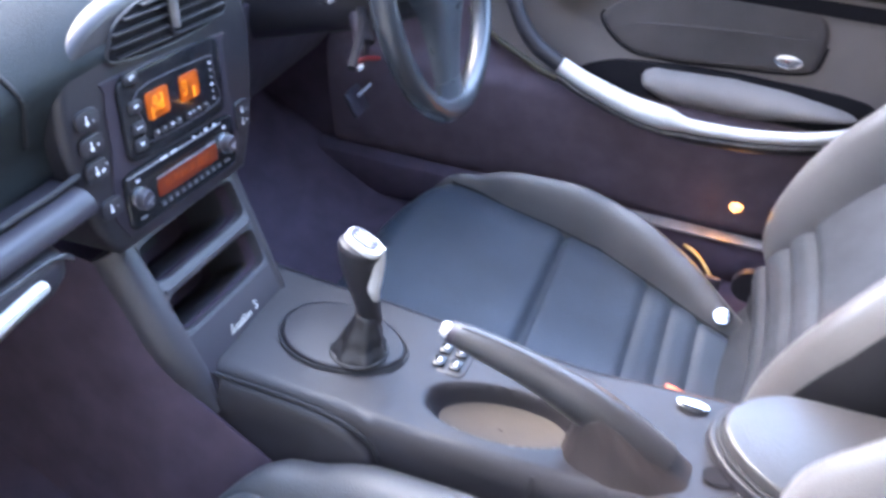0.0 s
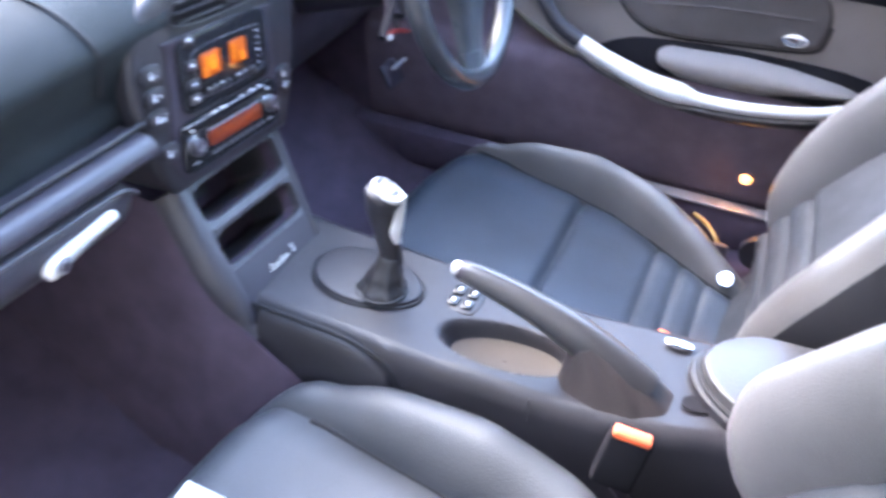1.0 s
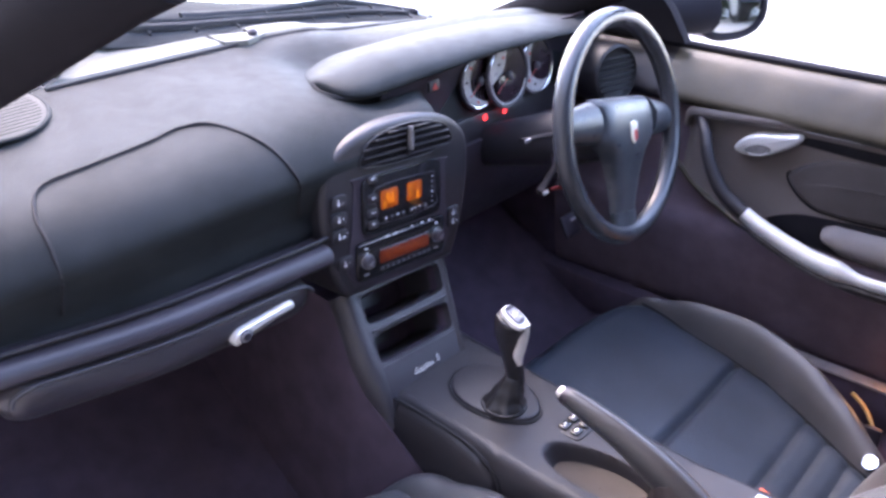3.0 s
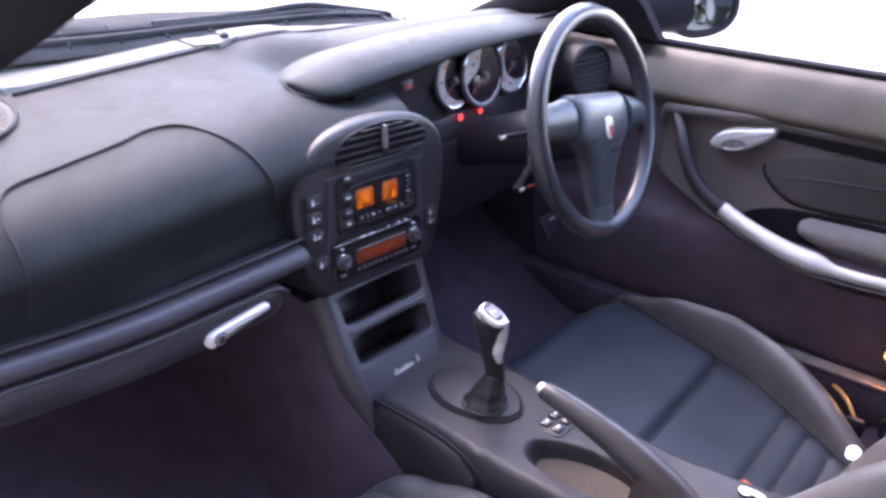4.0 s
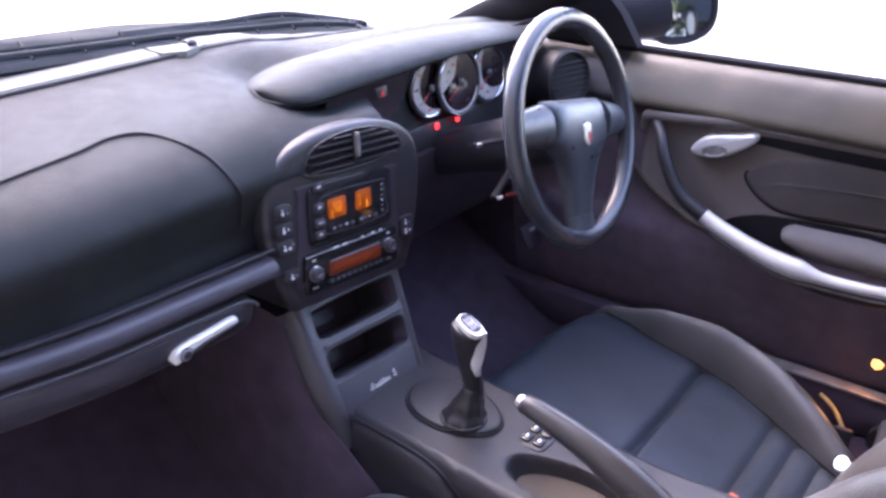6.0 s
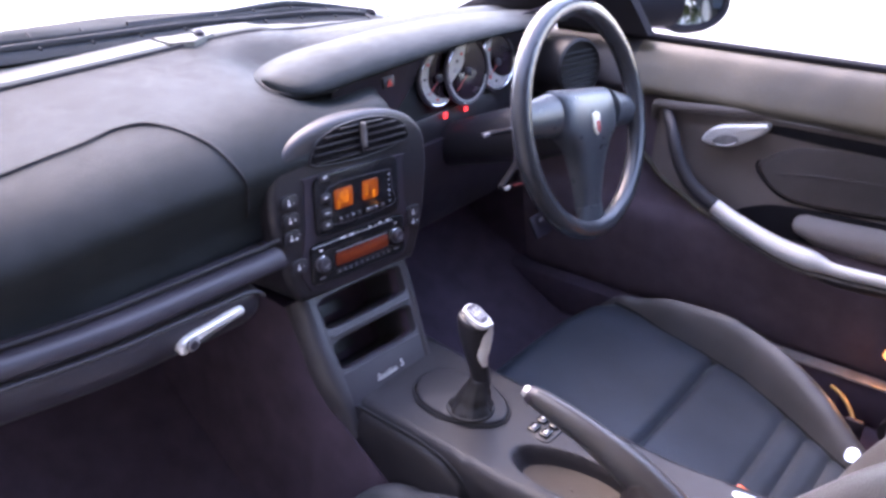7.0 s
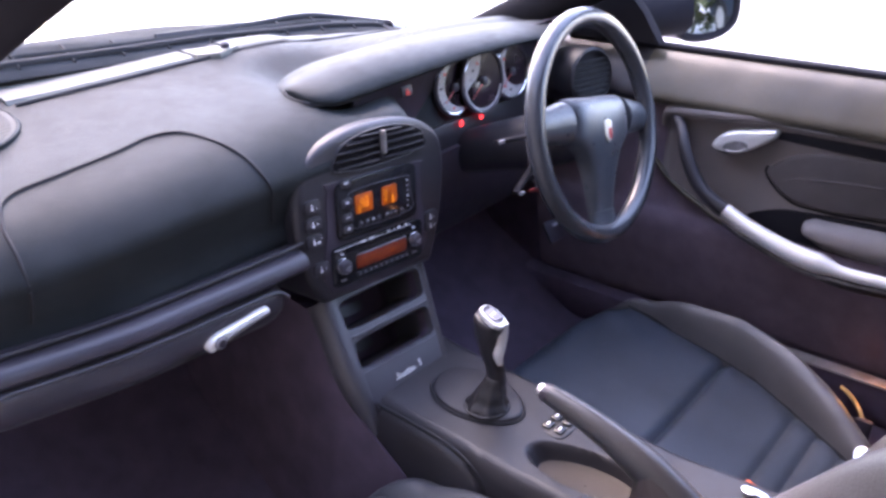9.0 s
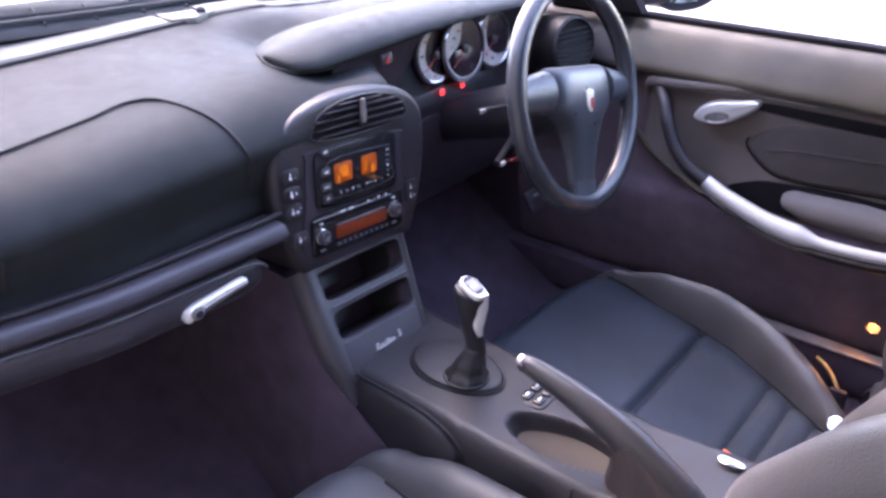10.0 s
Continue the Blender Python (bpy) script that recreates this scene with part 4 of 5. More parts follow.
brake = thing("handbrake_lever", (-0.03, -0.28, 0.43), "raised leather handbrake lever with a chrome button", "handbrake")
hb = curve([(-0.033, -0.108, 0.544), (-0.032, -0.14, 0.537), (-0.031, -0.19, 0.523), (-0.030, -0.24, 0.503), (-0.029, -0.29, 0.477), (-0.028, -0.34, 0.445)], 6)
part("grip", tube(hb, [along([(0, 0.0112), (2, 0.0130), (6, 0.0146), (14, 0.0180), (20, 0.0218), (30, 0.022)], i) for i in range(len(hb))], 22, flat=1.12), LEATHER, brake)
part("grip_seam", tube([p + Vector((-0.003, 0, 1.10 * r)) for p, r in zip(hb[2:22], [along([(0, 0.0130), (4, 0.0146), (12, 0.0180), (18, 0.0215)], i) for i in range(20)])], 0.0009, 6), STITCH, brake)
part("button", tube([(-0.0335, -0.0965, 0.5475), (-0.0333, -0.099, 0.5465), (-0.033, -0.110, 0.5435)], [0.0060, 0.0080, 0.0092], 18), SILVER, brake, "chrome release button")
part("ferrule", tube([(-0.0332, -0.1045, 0.545), (-0.033, -0.112, 0.543)], [0.0118, 0.0136], 20), BLACK, brake)
rows = []
for v in steps(0, 1, 14):
    y0, y1 = -0.238 - 0.012 * v, -0.396 + 0.115 * v
    z0, z1 = 0.424 + 0.062 * v, 0.424 + 0.078 * v
    rows.append([])
    for a in steps(0, 2 * math.pi, 44)[:-1]:
        c = 0.5 + 0.5 * math.cos(a)
        crease = 0.0016 * math.sin(9 * a + 5 * v) * math.sin(math.pi * v)
        rows[-1].append(Vector((-0.030 + (0.047 - 0.025 * v ** 0.8 + crease) * math.copysign(abs(math.sin(a)) ** 0.8, math.sin(a)), y1 + (y0 - y1) * c, z1 + (z0 - z1) * c + crease)))
part("gaiter", grid(rows, True, True), GAITER, brake, "dark brown leather gaiter")

arm = thing("armrest_box", (0.04, -0.6, 0.44), "closed padded armrest box lid behind the handbrake", "armrest")
lo = [(p.x, p.y) for p in curve([(-0.055, -0.52, 0), (-0.03, -0.43, 0), (0.03, -0.392, 0), (0.085, -0.43, 0), (0.10, -0.52, 0), (0.10, -0.85, 0), (-0.06, -0.85, 0)], 5, True)]
part("base", slab([(0.02 + (x - 0.02) * 1.07, -0.62 + (y + 0.62) * 1.05) for x, y in lo], 0.018, 0.004, Matrix.Translation((0, 0, 0.436)), seg=3), CONSOLE_SKIN, arm)
part("lid_gap", tube([(0.02 + (x - 0.02) * 1.005, -0.62 + (y + 0.62) * 1.002, 0.4555) for x, y in lo], 0.0036, 8, closed=True), STITCH, arm)
part("lid", slab([(x * 0.985, -0.6 + (y + 0.6) * 0.99) for x, y in lo], 0.018, 0.004, Matrix.Translation((0, 0, 0.455)), seg=3), LEATHER, arm)
part("latch", slab(oval(0.019, 0.036, 24), 0.004, 0.0015, Matrix.Translation((0.068, -0.362, 0.4405))), CHROME, arm, "small chrome press button")

# seat belt buckles standing between the seats and the console
for bx, by, bz, lean in ((-0.113, -0.346, 0.462, 0), (0.120, -0.350, 0.400, 0)):
    buckle = thing("seat_belt_buckle", (bx, by, 0.3), "black seat belt buckle with an orange-red press button", "belt buckle", "seat belt buckles")
    m = pose(bx, by, bz, 8, lean, 6 if bx < 0 else -6)
    part("casing", box((0, 0, -0.045), (0.022, 0.050, 0.090), 0.006, m, 3), MATT, buckle)
    part("press_button", box((-0.003 if bx < 0 else 0.0, 0, -0.001), (0.016, 0.042, 0.010), 0.003, m, 3), BUCKLE_RED, buckle, "orange-red press button")
    part("slot", box((0.008, 0, 0.0005), (0.003, 0.034, 0.002), 0.0005, m), MATT, buckle)
    part("stalk", tube(curve([m @ Vector((0, 0, -0.085)), (bx + 0.006, by - 0.02, bz - 0.14), (bx + 0.010, by - 0.05, bz - 0.24)], 4), 0.011, 10, flat=0.5), BLACK, buckle)
# ---- steering wheel ----
wheel = thing("steering_wheel", (0.38, 0.08, 0.762), "three-spoke black leather steering wheel with a small crest", "steering wheel")
SM = facing((0.381, 0.08, 0.760), (0.05, -math.cos(radians(15.4)), math.sin(radians(15.4))))
rim = [SM @ Vector((0.1785 * math.cos(a), 0.1785 * math.sin(a), 0)) for a in steps(0, 2 * math.pi, 72)[:-1]]
part("rim", tube(rim, 0.0162, 18, closed=True, up=SM.to_3x3() @ Vector((0, 0, 1))), RIM_LEATHER, wheel)
# the wheel stands turned a little to the right; its hub frame turns with it
SH = SM @ pose(0, 0, 0, 0, 0, -11.5)
HALF_W = [(-0.150, 0.033), (-0.12, 0.035), (-0.08, 0.043), (-0.055, 0.052), (-0.036, 0.066), (-0.024, 0.082), (-0.014, 0.0885), (0.050, 0.0885)]
CROWN = [(p.x, p.y) for p in curve([(-0.150, 0.003, 0), (-0.10, 0.010, 0), (-0.05, 0.018, 0), (-0.01, 0.023, 0), (0.015, 0.023, 0), (0.034, 0.018, 0), (0.046, 0.008, 0), (0.050, -0.002, 0)], 6)]
rows = []
for y in steps(-0.150, -0.06, 12) + steps(-0.055, -0.010, 12) + steps(-0.005, 0.050, 16):
    w, h = along(HALF_W, y), along(CROWN, y)
    rows.append([SH @ Vector((w * x, y, -0.012 + (h + 0.012) * max(0.0, 1 - abs(x) ** 6) ** 0.5)) for x in [math.sin(b) for b in steps(-math.pi / 2, math.pi / 2, 22)]])
part("airbag_cover", thicken(grid(rows), 0.004), HUB_SKIN, wheel)
for sx in (-1, 1):
    rows = []
    for q in steps(0, 1, 8):
        x, lo, hi = sx * (0.0895 + 0.084 * q), -0.022 + 0.006 * q, 0.046 - 0.014 * q
        rows.append([SH @ Vector((x, (lo + hi) / 2 + (hi - lo) / 2 * math.cos(b), -0.008 + (0.026 - 0.012 * q) * math.sin(b))) for b in steps(0, 2 * math.pi, 28)[:-1]])
    part("spoke", grid(rows, True, True), HUB_SKIN, wheel)
rows = []
for q in steps(0, 1, 6):
    y, w = -0.140 - 0.036 * q, 0.035 + 0.004 * q * q
    rows.append([SH @ Vector((w * math.cos(b), y, -0.004 + 0.012 * math.sin(b))) for b in steps(0, 2 * math.pi, 20)[:-1]])
part("spoke", grid(rows, True, True), HUB_SKIN, wheel)
sh = [(-0.011, 0.016), (0.0, 0.019), (0.011, 0.016), (0.011, -0.003), (0.007, -0.014), (0, -0.019), (-0.007, -0.014), (-0.011, -0.003)]
cr = part("crest", slab(sh, 0.003, 0.001, SH @ Matrix.Translation((-0.004, -0.008, 0.0225))), GOLD, wheel, "small gold and red enamel crest")
part("crest_field", slab([(x * 0.42, y * 0.5) for x, y in sh], 0.001, 0, SH @ Matrix.Translation((-0.001, -0.013, 0.0256))), RED, cr)
part("crest_field", slab([(x * 0.45, y * 0.32) for x, y in sh], 0.001, 0, SH @ Matrix.Translation((-0.007, 0.002, 0.0256))), WHITE_INK, cr)
part("column", tube([SM @ Vector((0, -0.005, -0.02)), SM @ Vector((0, -0.012, -0.10)), SM @ Vector((0, -0.02, -0.30))], [0.045, 0.050, 0.040], 20), PLASTIC, wheel)
stalks = thing("column_stalks", (0.38, 0.17, 0.74), "dark indicator and wiper stalks with white marks", "stalks")
for x, y, z, x0 in ((0.196, 0.150, 0.772, 0.36), (0.485, 0.165, 0.745, 0.40), (0.208, 0.120, 0.689, 0.36)):
    pts = curve([(x0, 0.185, 0.725), ((x + x0) / 2 + 0.02, 0.5 * y + 0.09, (z + 0.725) / 2), (x, y, z)], 5)
    k = part("stalk", tube(pts, [0.0075 - 0.0002 * i for i in range(len(pts))], 12, flat=0.7), MATT, stalks)
    part("mark", box((x + 0.004, y - 0.010, z + 0.001), (0.013, 0.003, 0.006), 0.001), GREY_INK, k, "pale grey printed stalk end")
ign = thing("ignition_switch", (0.33, 0.17, 0.69), "ignition lock with a dark key on a red fob", "ignition")
part("barrel", tube([(0.352, 0.180, 0.715), (0.318, 0.155, 0.672)], [0.017, 0.014], 18), BLACK, ign)
part("key", box((0.312, 0.150, 0.664), (0.016, 0.004, 0.020), 0.0015), BLACK, ign)
part("fob", slab([(p.x, p.y) for p in curve([(-0.018, 0.004, 0), (0, 0.006, 0), (0.018, 0.0, 0), (0.016, -0.005, 0), (-0.004, -0.001, 0), (-0.018, 0.0, 0)], 4, True)], 0.006, 0.002, facing((0.310, 0.147, 0.653), (-0.5, -1, 0.5))), DARK_RED, ign, "dark red key fob")
pedal = thing("accelerator_pedal", (0.62, 0.33, 0.40), "dark accelerator pedal with a bright metal edge", "pedal")
part("pad", box((0, 0, 0), (0.055, 0.010, 0.05), 0.004, pose(0.620, 0.317, 0.412, -28)), BLACK, pedal)
part("edge", box((0, 0, 0), (0.055, 0.006, 0.006), 0.002, pose(0.620, 0.300, 0.438, -28)), GREY_INK, pedal, "bright metal edge")

# driver's round air vent beside the wheel
dv = thing("side_air_vent", (0.60, 0.33, 0.80), "round black slatted air vent at the dash end", "air vent")
m = facing((0.632, 0.245, 0.762), (-0.22, -1, 0.12))
part("pod", lathe([(0.050, -0.16), (0.058, -0.06), (0.060, -0.012), (0.058, 0.0), (0.053, 0.004), (0.05, -0.004), (0.047, -0.006)], m, 40), BOOT, dv)
for z in (-0.032, -0.0215, -0.011, 0, 0.011, 0.0215, 0.032):
    part("slat", box((0, z, -0.001), (2 * math.sqrt(0.048 ** 2 - z * z), 0.0026, 0.010), 0.001, m), BOOT, dv)
lower = thing("driver_knee_panel", (0.42, 0.38, 0.55), "dark plastic knee panel under the steering column", "trim panel")
bm = grid([[Vector((x, 0.345 + 0.10 * v * v, 0.69 - 0.22 * v)) for v in steps(0, 1, 6)] for x in steps(0.16, 0.70, 12)])
part("panel", thicken(bm, 0.01), BLACK, lower)
part("lower_lip", tube([(x, 0.447, 0.470) for x in steps(0.16, 0.70, 10)], 0.009, 10), PLASTIC, lower)
part("panel_seam", tube([(0.50, 0.342 + 0.10 * v * v, 0.69 - 0.22 * v) for v in steps(0, 1, 10)], 0.002, 6), STITCH, lower)
part("hinge_cap", slab(oval(0.03, 0.018, 20), 0.004, 0.001, facing((0.66, 0.350, 0.62), (0, -1, 0.25))), PLASTIC, lower)


# ---- seats ----
def seat(name, ox, oy, oz, side, label, pitch, by, insert, bolster, first, low, tall, narrow):
    """A sports seat; side +1 has its door on +x. Origin: middle of the cushion's front underside."""
    t = thing(name, (ox, oy, 0.16), label, "car seat", "front seats")

    def W(x, y, z):
        # the cushion's front corners are rounded off in plan
        if z > -0.16 and y > -0.16:
            y -= 0.060 * (abs(x) / 0.26) ** 3 * ease(-0.16, 0.04, y)
        return Vector((ox + side * x, oy + y, oz + z))

    def cush(x, v):
        """Height of the cushion at x, v from the front (0) to the back (1)."""
        y = 0.02 - 0.60 * v
        z = -0.012 - pitch * v
        return y, z
    def seam_x(v):
        return narrow * along([(-0.10, 0.205), (-0.06, 0.222), (0.0, 0.238), (0.15, 0.243), (0.42, 0.230), (0.58, 0.213), (0.72, 0.178), (0.95, 0.112), (1.02, 0.10)], v)

    OUT = [(-0.09, 0.228), (-0.06, 0.245), (0.0, 0.262), (0.2, 0.286), (0.45, 0.290), (0.65, 0.272), (0.8, 0.238), (0.95, 0.178), (1.02, 0.15)]
    HUMP = [(-0.09, 0.016), (0.0, 0.022), (0.09, 0.027), (0.28, 0.066), (0.49, 0.092), (0.69, 0.088), (0.85, 0.068), (1.02, 0.025)]
    # middle of the cushion, with one cross seam
    rows = []
    for v in steps(-0.10, 0.0, 11) + steps(0.015, 1.0, 98):
        y, z = cush(0, max(v, 0))
        y -= 0.60 * min(v, 0) * 0.8
        z -= 0.075 * (max(0, 0.05 - v) / 0.15) ** 2
        z -= 0.012 * math.exp(-((v - 0.47) / 0.012) ** 2) + 0.006 * sum(math.exp(-((v - q) / 0.012) ** 2) for q in (0.74, 0.82, 0.90))
        rows.append([W(x * (seam_x(v) + 0.006), y, z - 0.012 * (1 - x * x) - 0.012 * ease(0.8, 1.0, abs(x))) for x in steps(-1, 1, 22)])
    part("cushion_insert", thicken(grid(rows), 0.02), insert, t)
    for s in (-1, 1):
        rows = []
        for v in steps(-0.09, 1.02, 40):
            y, z = cush(0, max(v, 0))
            y = 0.02 - 0.60 * v * (0.8 if v < 0 else 1)
            z -= 0.075 * (max(0, 0.05 - v) / 0.15) ** 2
            h = along(HUMP, v)
            inner, outer = seam_x(v) - 0.004, along(OUT, v)
            cx, w = s * (inner + outer) / 2, (outer - inner) / 2
            rows.append([W(cx + s * w * math.cos(a), y, z - 0.035 + (h + 0.02) * (math.sin(a) if math.sin(a) > 0 else 1.6 * math.sin(a))) for a in steps(0, 2 * math.pi, 20)[:-1]])
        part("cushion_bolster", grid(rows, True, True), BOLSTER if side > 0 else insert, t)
        part("piping", tube([W(s * seam_x(v), cush(0, v)[0], cush(0, v)[1] - 0.010) for v in steps(first, 0.98, 20)], 0.0035, 6), STITCH, t)
    part("cushion_base", box((ox, oy - 0.24, oz - pitch * 0.5 - 0.10), (0.44, 0.50, 0.10), 0.03, pose(0, oy, oz, math.degrees(math.atan(pitch / 0.56))) @ pose(0, -oy, -oz)), PLASTIC, t)
    part("seat_rail", box((ox - 0.19, oy - 0.25, 0.172), (0.03, 0.46, 0.05), 0.006), BLACK, t)
    part("seat_rail", box((ox + 0.19, oy - 0.25, 0.172), (0.03, 0.46, 0.05), 0.006), BLACK, t)
    # backrest leans back
    lean = radians(34)
    bz = -pitch * 1.0 - 0.02

    def B(x, h, d):
        """x across, h up the backrest, d out of its face towards the front."""
        return W(x, by - h * math.sin(lean) + d * math.cos(lean), bz + h * math.cos(lean) + d * math.sin(lean))
    rows = []
    for h in steps(0.0, 0.30, 60) + steps(0.31, 0.76, 30):
        w = along([(0, 0.175), (0.35, 0.18), (0.52, 0.15), (0.60, 0.13), (0.76, 0.115)], h)
        d = 0.060 * ease(-0.02, 0.10, h) * ease(0.66, 0.45, h) + 0.018 * math.sin(min(h, 0.5) / 0.5 * math.pi) + 0.02 * ease(0.55, 0.66, h) - 0.05 * ease(0.70, 0.76, h) - 0.006 * math.exp(-((h - 0.36) / 0.01) ** 2) - 0.007 * sum(math.exp(-((h - q) / 0.008) ** 2) for q in (0.05, 0.10, 0.15, 0.20))
        rows.append([B(x * w, h, d - 0.020 - 0.014 * (1 - x * x)) for x in steps(-1, 1, 16)])
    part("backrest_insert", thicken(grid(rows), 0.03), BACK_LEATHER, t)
    for s in (-1, 1):
        rows = []
        side_rows = []
        for h in steps(low, 0.64, 34):
            e = math.sqrt(max(0.03, 1 - (max(0, low + 0.25 * (0.34 - low) / 0.25 - h) / (0.344 - low)) ** 2)) * math.sqrt(max(0.03, 1 - (max(0, h - 0.42) / 0.24) ** 2))
            cx = s * (along([(0, 0.205), (0.3, 0.215), (0.5, 0.185), (0.62, 0.145)], h))
            ring = [B(cx + s * (0.022 + 0.026 * e) * math.cos(a), h, (tall * e + 0.012) * (math.sin(a) if math.sin(a) > 0 else 0.3 * math.sin(a))) for a in steps(radians(48), radians(408), 32)]
            rows.append(ring[:22])
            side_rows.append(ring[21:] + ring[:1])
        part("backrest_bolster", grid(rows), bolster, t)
        # the driver's bolster sides are near-black: their shade is put into the colour
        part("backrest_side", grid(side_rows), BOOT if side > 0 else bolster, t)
    rows = []
    for h in steps(-0.03, 0.78, 16):
        w = along([(-0.03, 0.21), (0.10, 0.25), (0.35, 0.262), (0.50, 0.232), (0.64, 0.165), (0.78, 0.10)], h)
        rows.append([B(w * math.cos(a), h, -0.045 + 0.055 * math.copysign(abs(math.sin(a)) ** 0.6, math.sin(a))) for a in steps(0, 2 * math.pi, 28)[:-1]])
    part("backrest_shell", grid(rows, True, True), BACK_LEATHER, t)
    m = facing(B(0.255, 0.015, -0.01), (side, 0, 0))
    part("hinge_cover", lathe([(0.032, -0.01), (0.032, 0.006), (0.022, 0.012)], m, 24), PLASTIC, t)
    if side > 0:
        part("hinge_button", lathe([(0.0150, 0.0), (0.0150, 0.007), (0.0125, 0.010), (0.005, 0.0105)], facing((0.497, -0.398, 0.236), (-0.6, 0.2, 0.75)), 28), CHROME, t, "bright chrome button")
    return t


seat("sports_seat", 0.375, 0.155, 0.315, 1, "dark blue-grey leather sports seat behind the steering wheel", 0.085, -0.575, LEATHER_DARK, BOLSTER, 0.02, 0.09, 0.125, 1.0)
seat("sports_seat", -0.375, 0.080, 0.395, -1, "dark blue-grey leather sports seat, raised, by the open door", 0.085, -0.465, SEAT_GREY, BOLSTER, 0.10, 0.21, 0.140, 0.82)
card = thing("paper_card", (-0.367, 0.024, 0.366), "white paper card lying on the passenger seat", "paper")
part("card", box((0, 0, 0), (0.10, 0.14, 0.0012), 0.0004, pose(-0.367, 0.024, 0.3675, 8, 0, 2)), PAPER, card)

# ---- driver's door ----
door = thing("driver_door", (0.74, -0.1, 0.25), "closed car door with dark panel, silver pull bar and handle", "car door")


def sheet(xz, y0, y1, mat, name, label="", n=14, bulge=0.0):
    """A door panel strip: profile (x, z) drawn along y."""
    ps = curve([(x, 0, z) for x, z in xz], 5)
    rows = [[Vector((p.x - bulge * math.sin(math.pi * (y - y0) / (y1 - y0)), y, p.z)) for p in ps] for y in steps(y0, y1, n)]
    return part(name, thicken(grid(rows), 0.008), mat, door, label)


SILL = [(0.800, 0.796), (0.775, 0.801), (0.754, 0.791), (0.734, 0.769), (0.716, 0.743), (0.705, 0.722), (0.710, 0.709), (0.722, 0.706)]
sheet(SILL, -0.95, 0.183, DOOR_TOP, "upper_pad", "dark padded sill under the window")
sheet([(x + 0.003, z - 0.002) for x, z in SILL], 0.185, 0.40, PLASTIC, "sill_end", "black plastic front end of the sill", 6)
# door card: rounded front corner, lower edge rising towards the front
CARD_TOP = [(-0.95, 0.706), (0.08, 0.704), (0.10, 0.698), (0.118, 0.682), (0.126, 0.655)]
CARD_LOW = [(-0.95, 0.478), (-0.03, 0.484), (0.027, 0.512), (0.092, 0.543), (0.126, 0.568)]
bm = grid([[Vector((0.722 + 0.014 * math.sin(math.pi * (0.1 + 0.75 * v)) + 0.012 * ease(0.10, 0.126, y), y, along(CARD_TOP, y) * (1 - v) + along(CARD_LOW, y) * v)) for v in steps(0, 1, 12)] for y in steps(-0.95, 0.07, 20) + steps(0.08, 0.126, 8)])
part("mid_panel", thicken(bm, 0.008), DOOR_SKIN, door, "grey-brown leather door card")
part("card_edge", tube(curve([(0.728, 0.145, 0.584), (0.722, 0.092, 0.541), (0.712, 0.027, 0.513), (0.692, -0.010, 0.506), (0.678, -0.045, 0.503)], 5), 0.006, 10), DOOR_TOP, door)
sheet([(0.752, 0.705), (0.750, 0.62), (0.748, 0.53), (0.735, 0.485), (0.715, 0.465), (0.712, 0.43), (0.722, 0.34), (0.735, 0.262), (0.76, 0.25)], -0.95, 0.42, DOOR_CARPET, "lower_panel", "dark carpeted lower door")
part("outer_skin", box((0.83, -0.27, 0.495), (0.03, 1.36, 0.58), 0.012), SILVER_PAINT, door)
part("window_seal", box((0.785, -0.27, 0.803), (0.03, 1.32, 0.012), 0.004), MATT, door)
# padded insert; flat black sheets paint the shade of handle recess and pocket
ins = [(p.x, p.y) for p in curve([(-0.014, -0.030, 0), (-0.006, -0.004, 0), (0.048, 0.030, 0), (0.124, 0.042, 0), (0.186, 0.046, 0), (0.300, 0.046, 0), (0.333, 0.020, 0), (0.335, -0.035, 0), (0.312, -0.060, 0), (0.208, -0.070, 0), (0.083, -0.078, 0), (0.027, -0.067, 0)], 5, True)]
DM = Matrix(((0, 0, -1, 0.738), (-1, 0, 0, -0.105), (0, 1, 0, 0.632), (0, 0, 0, 1)))
part("insert_gap", slab([(0.16 + (x - 0.16) * 1.018, -0.016 + (y + 0.016) * 1.055) for x, y in ins], 0.011, 0, DM), MATT, door)
part("handle_recess_shade", slab([(-0.014, 0.046), (0.10, 0.042), (0.84, 0.036), (0.84, 0.074), (0.10, 0.072), (-0.010, 0.060)], 0.0185, 0.001, DM), MATT, door)
part("padded_insert", slab(ins, 0.018, 0.012, DM, seg=4), DOOR_PAD, door, "dark fabric door insert")
part("pocket", slab([(p.x, p.y) for p in curve([(-0.040, -0.118, 0), (0.0, -0.098, 0), (0.052, -0.087, 0), (0.206, -0.078, 0), (0.42, -0.088, 0), (0.44, -0.14, 0), (0.30, -0.164, 0), (0.074, -0.163, 0), (-0.012, -0.130, 0)], 4, True)], 0.0175, 0, DM), MATT, door, "flat black sheet painting the shade in the pocket behind the pull bar")
PAD_TOP = [(0.066, -0.104), (0.072, -0.096), (0.088, -0.087), (0.215, -0.080), (0.300, -0.086), (0.396, -0.103), (0.42, -0.115)]
PAD_LOW = [(0.066, -0.118), (0.075, -0.134), (0.110, -0.153), (0.162, -0.158), (0.250, -0.157), (0.396, -0.128), (0.42, -0.118)]
rows = []
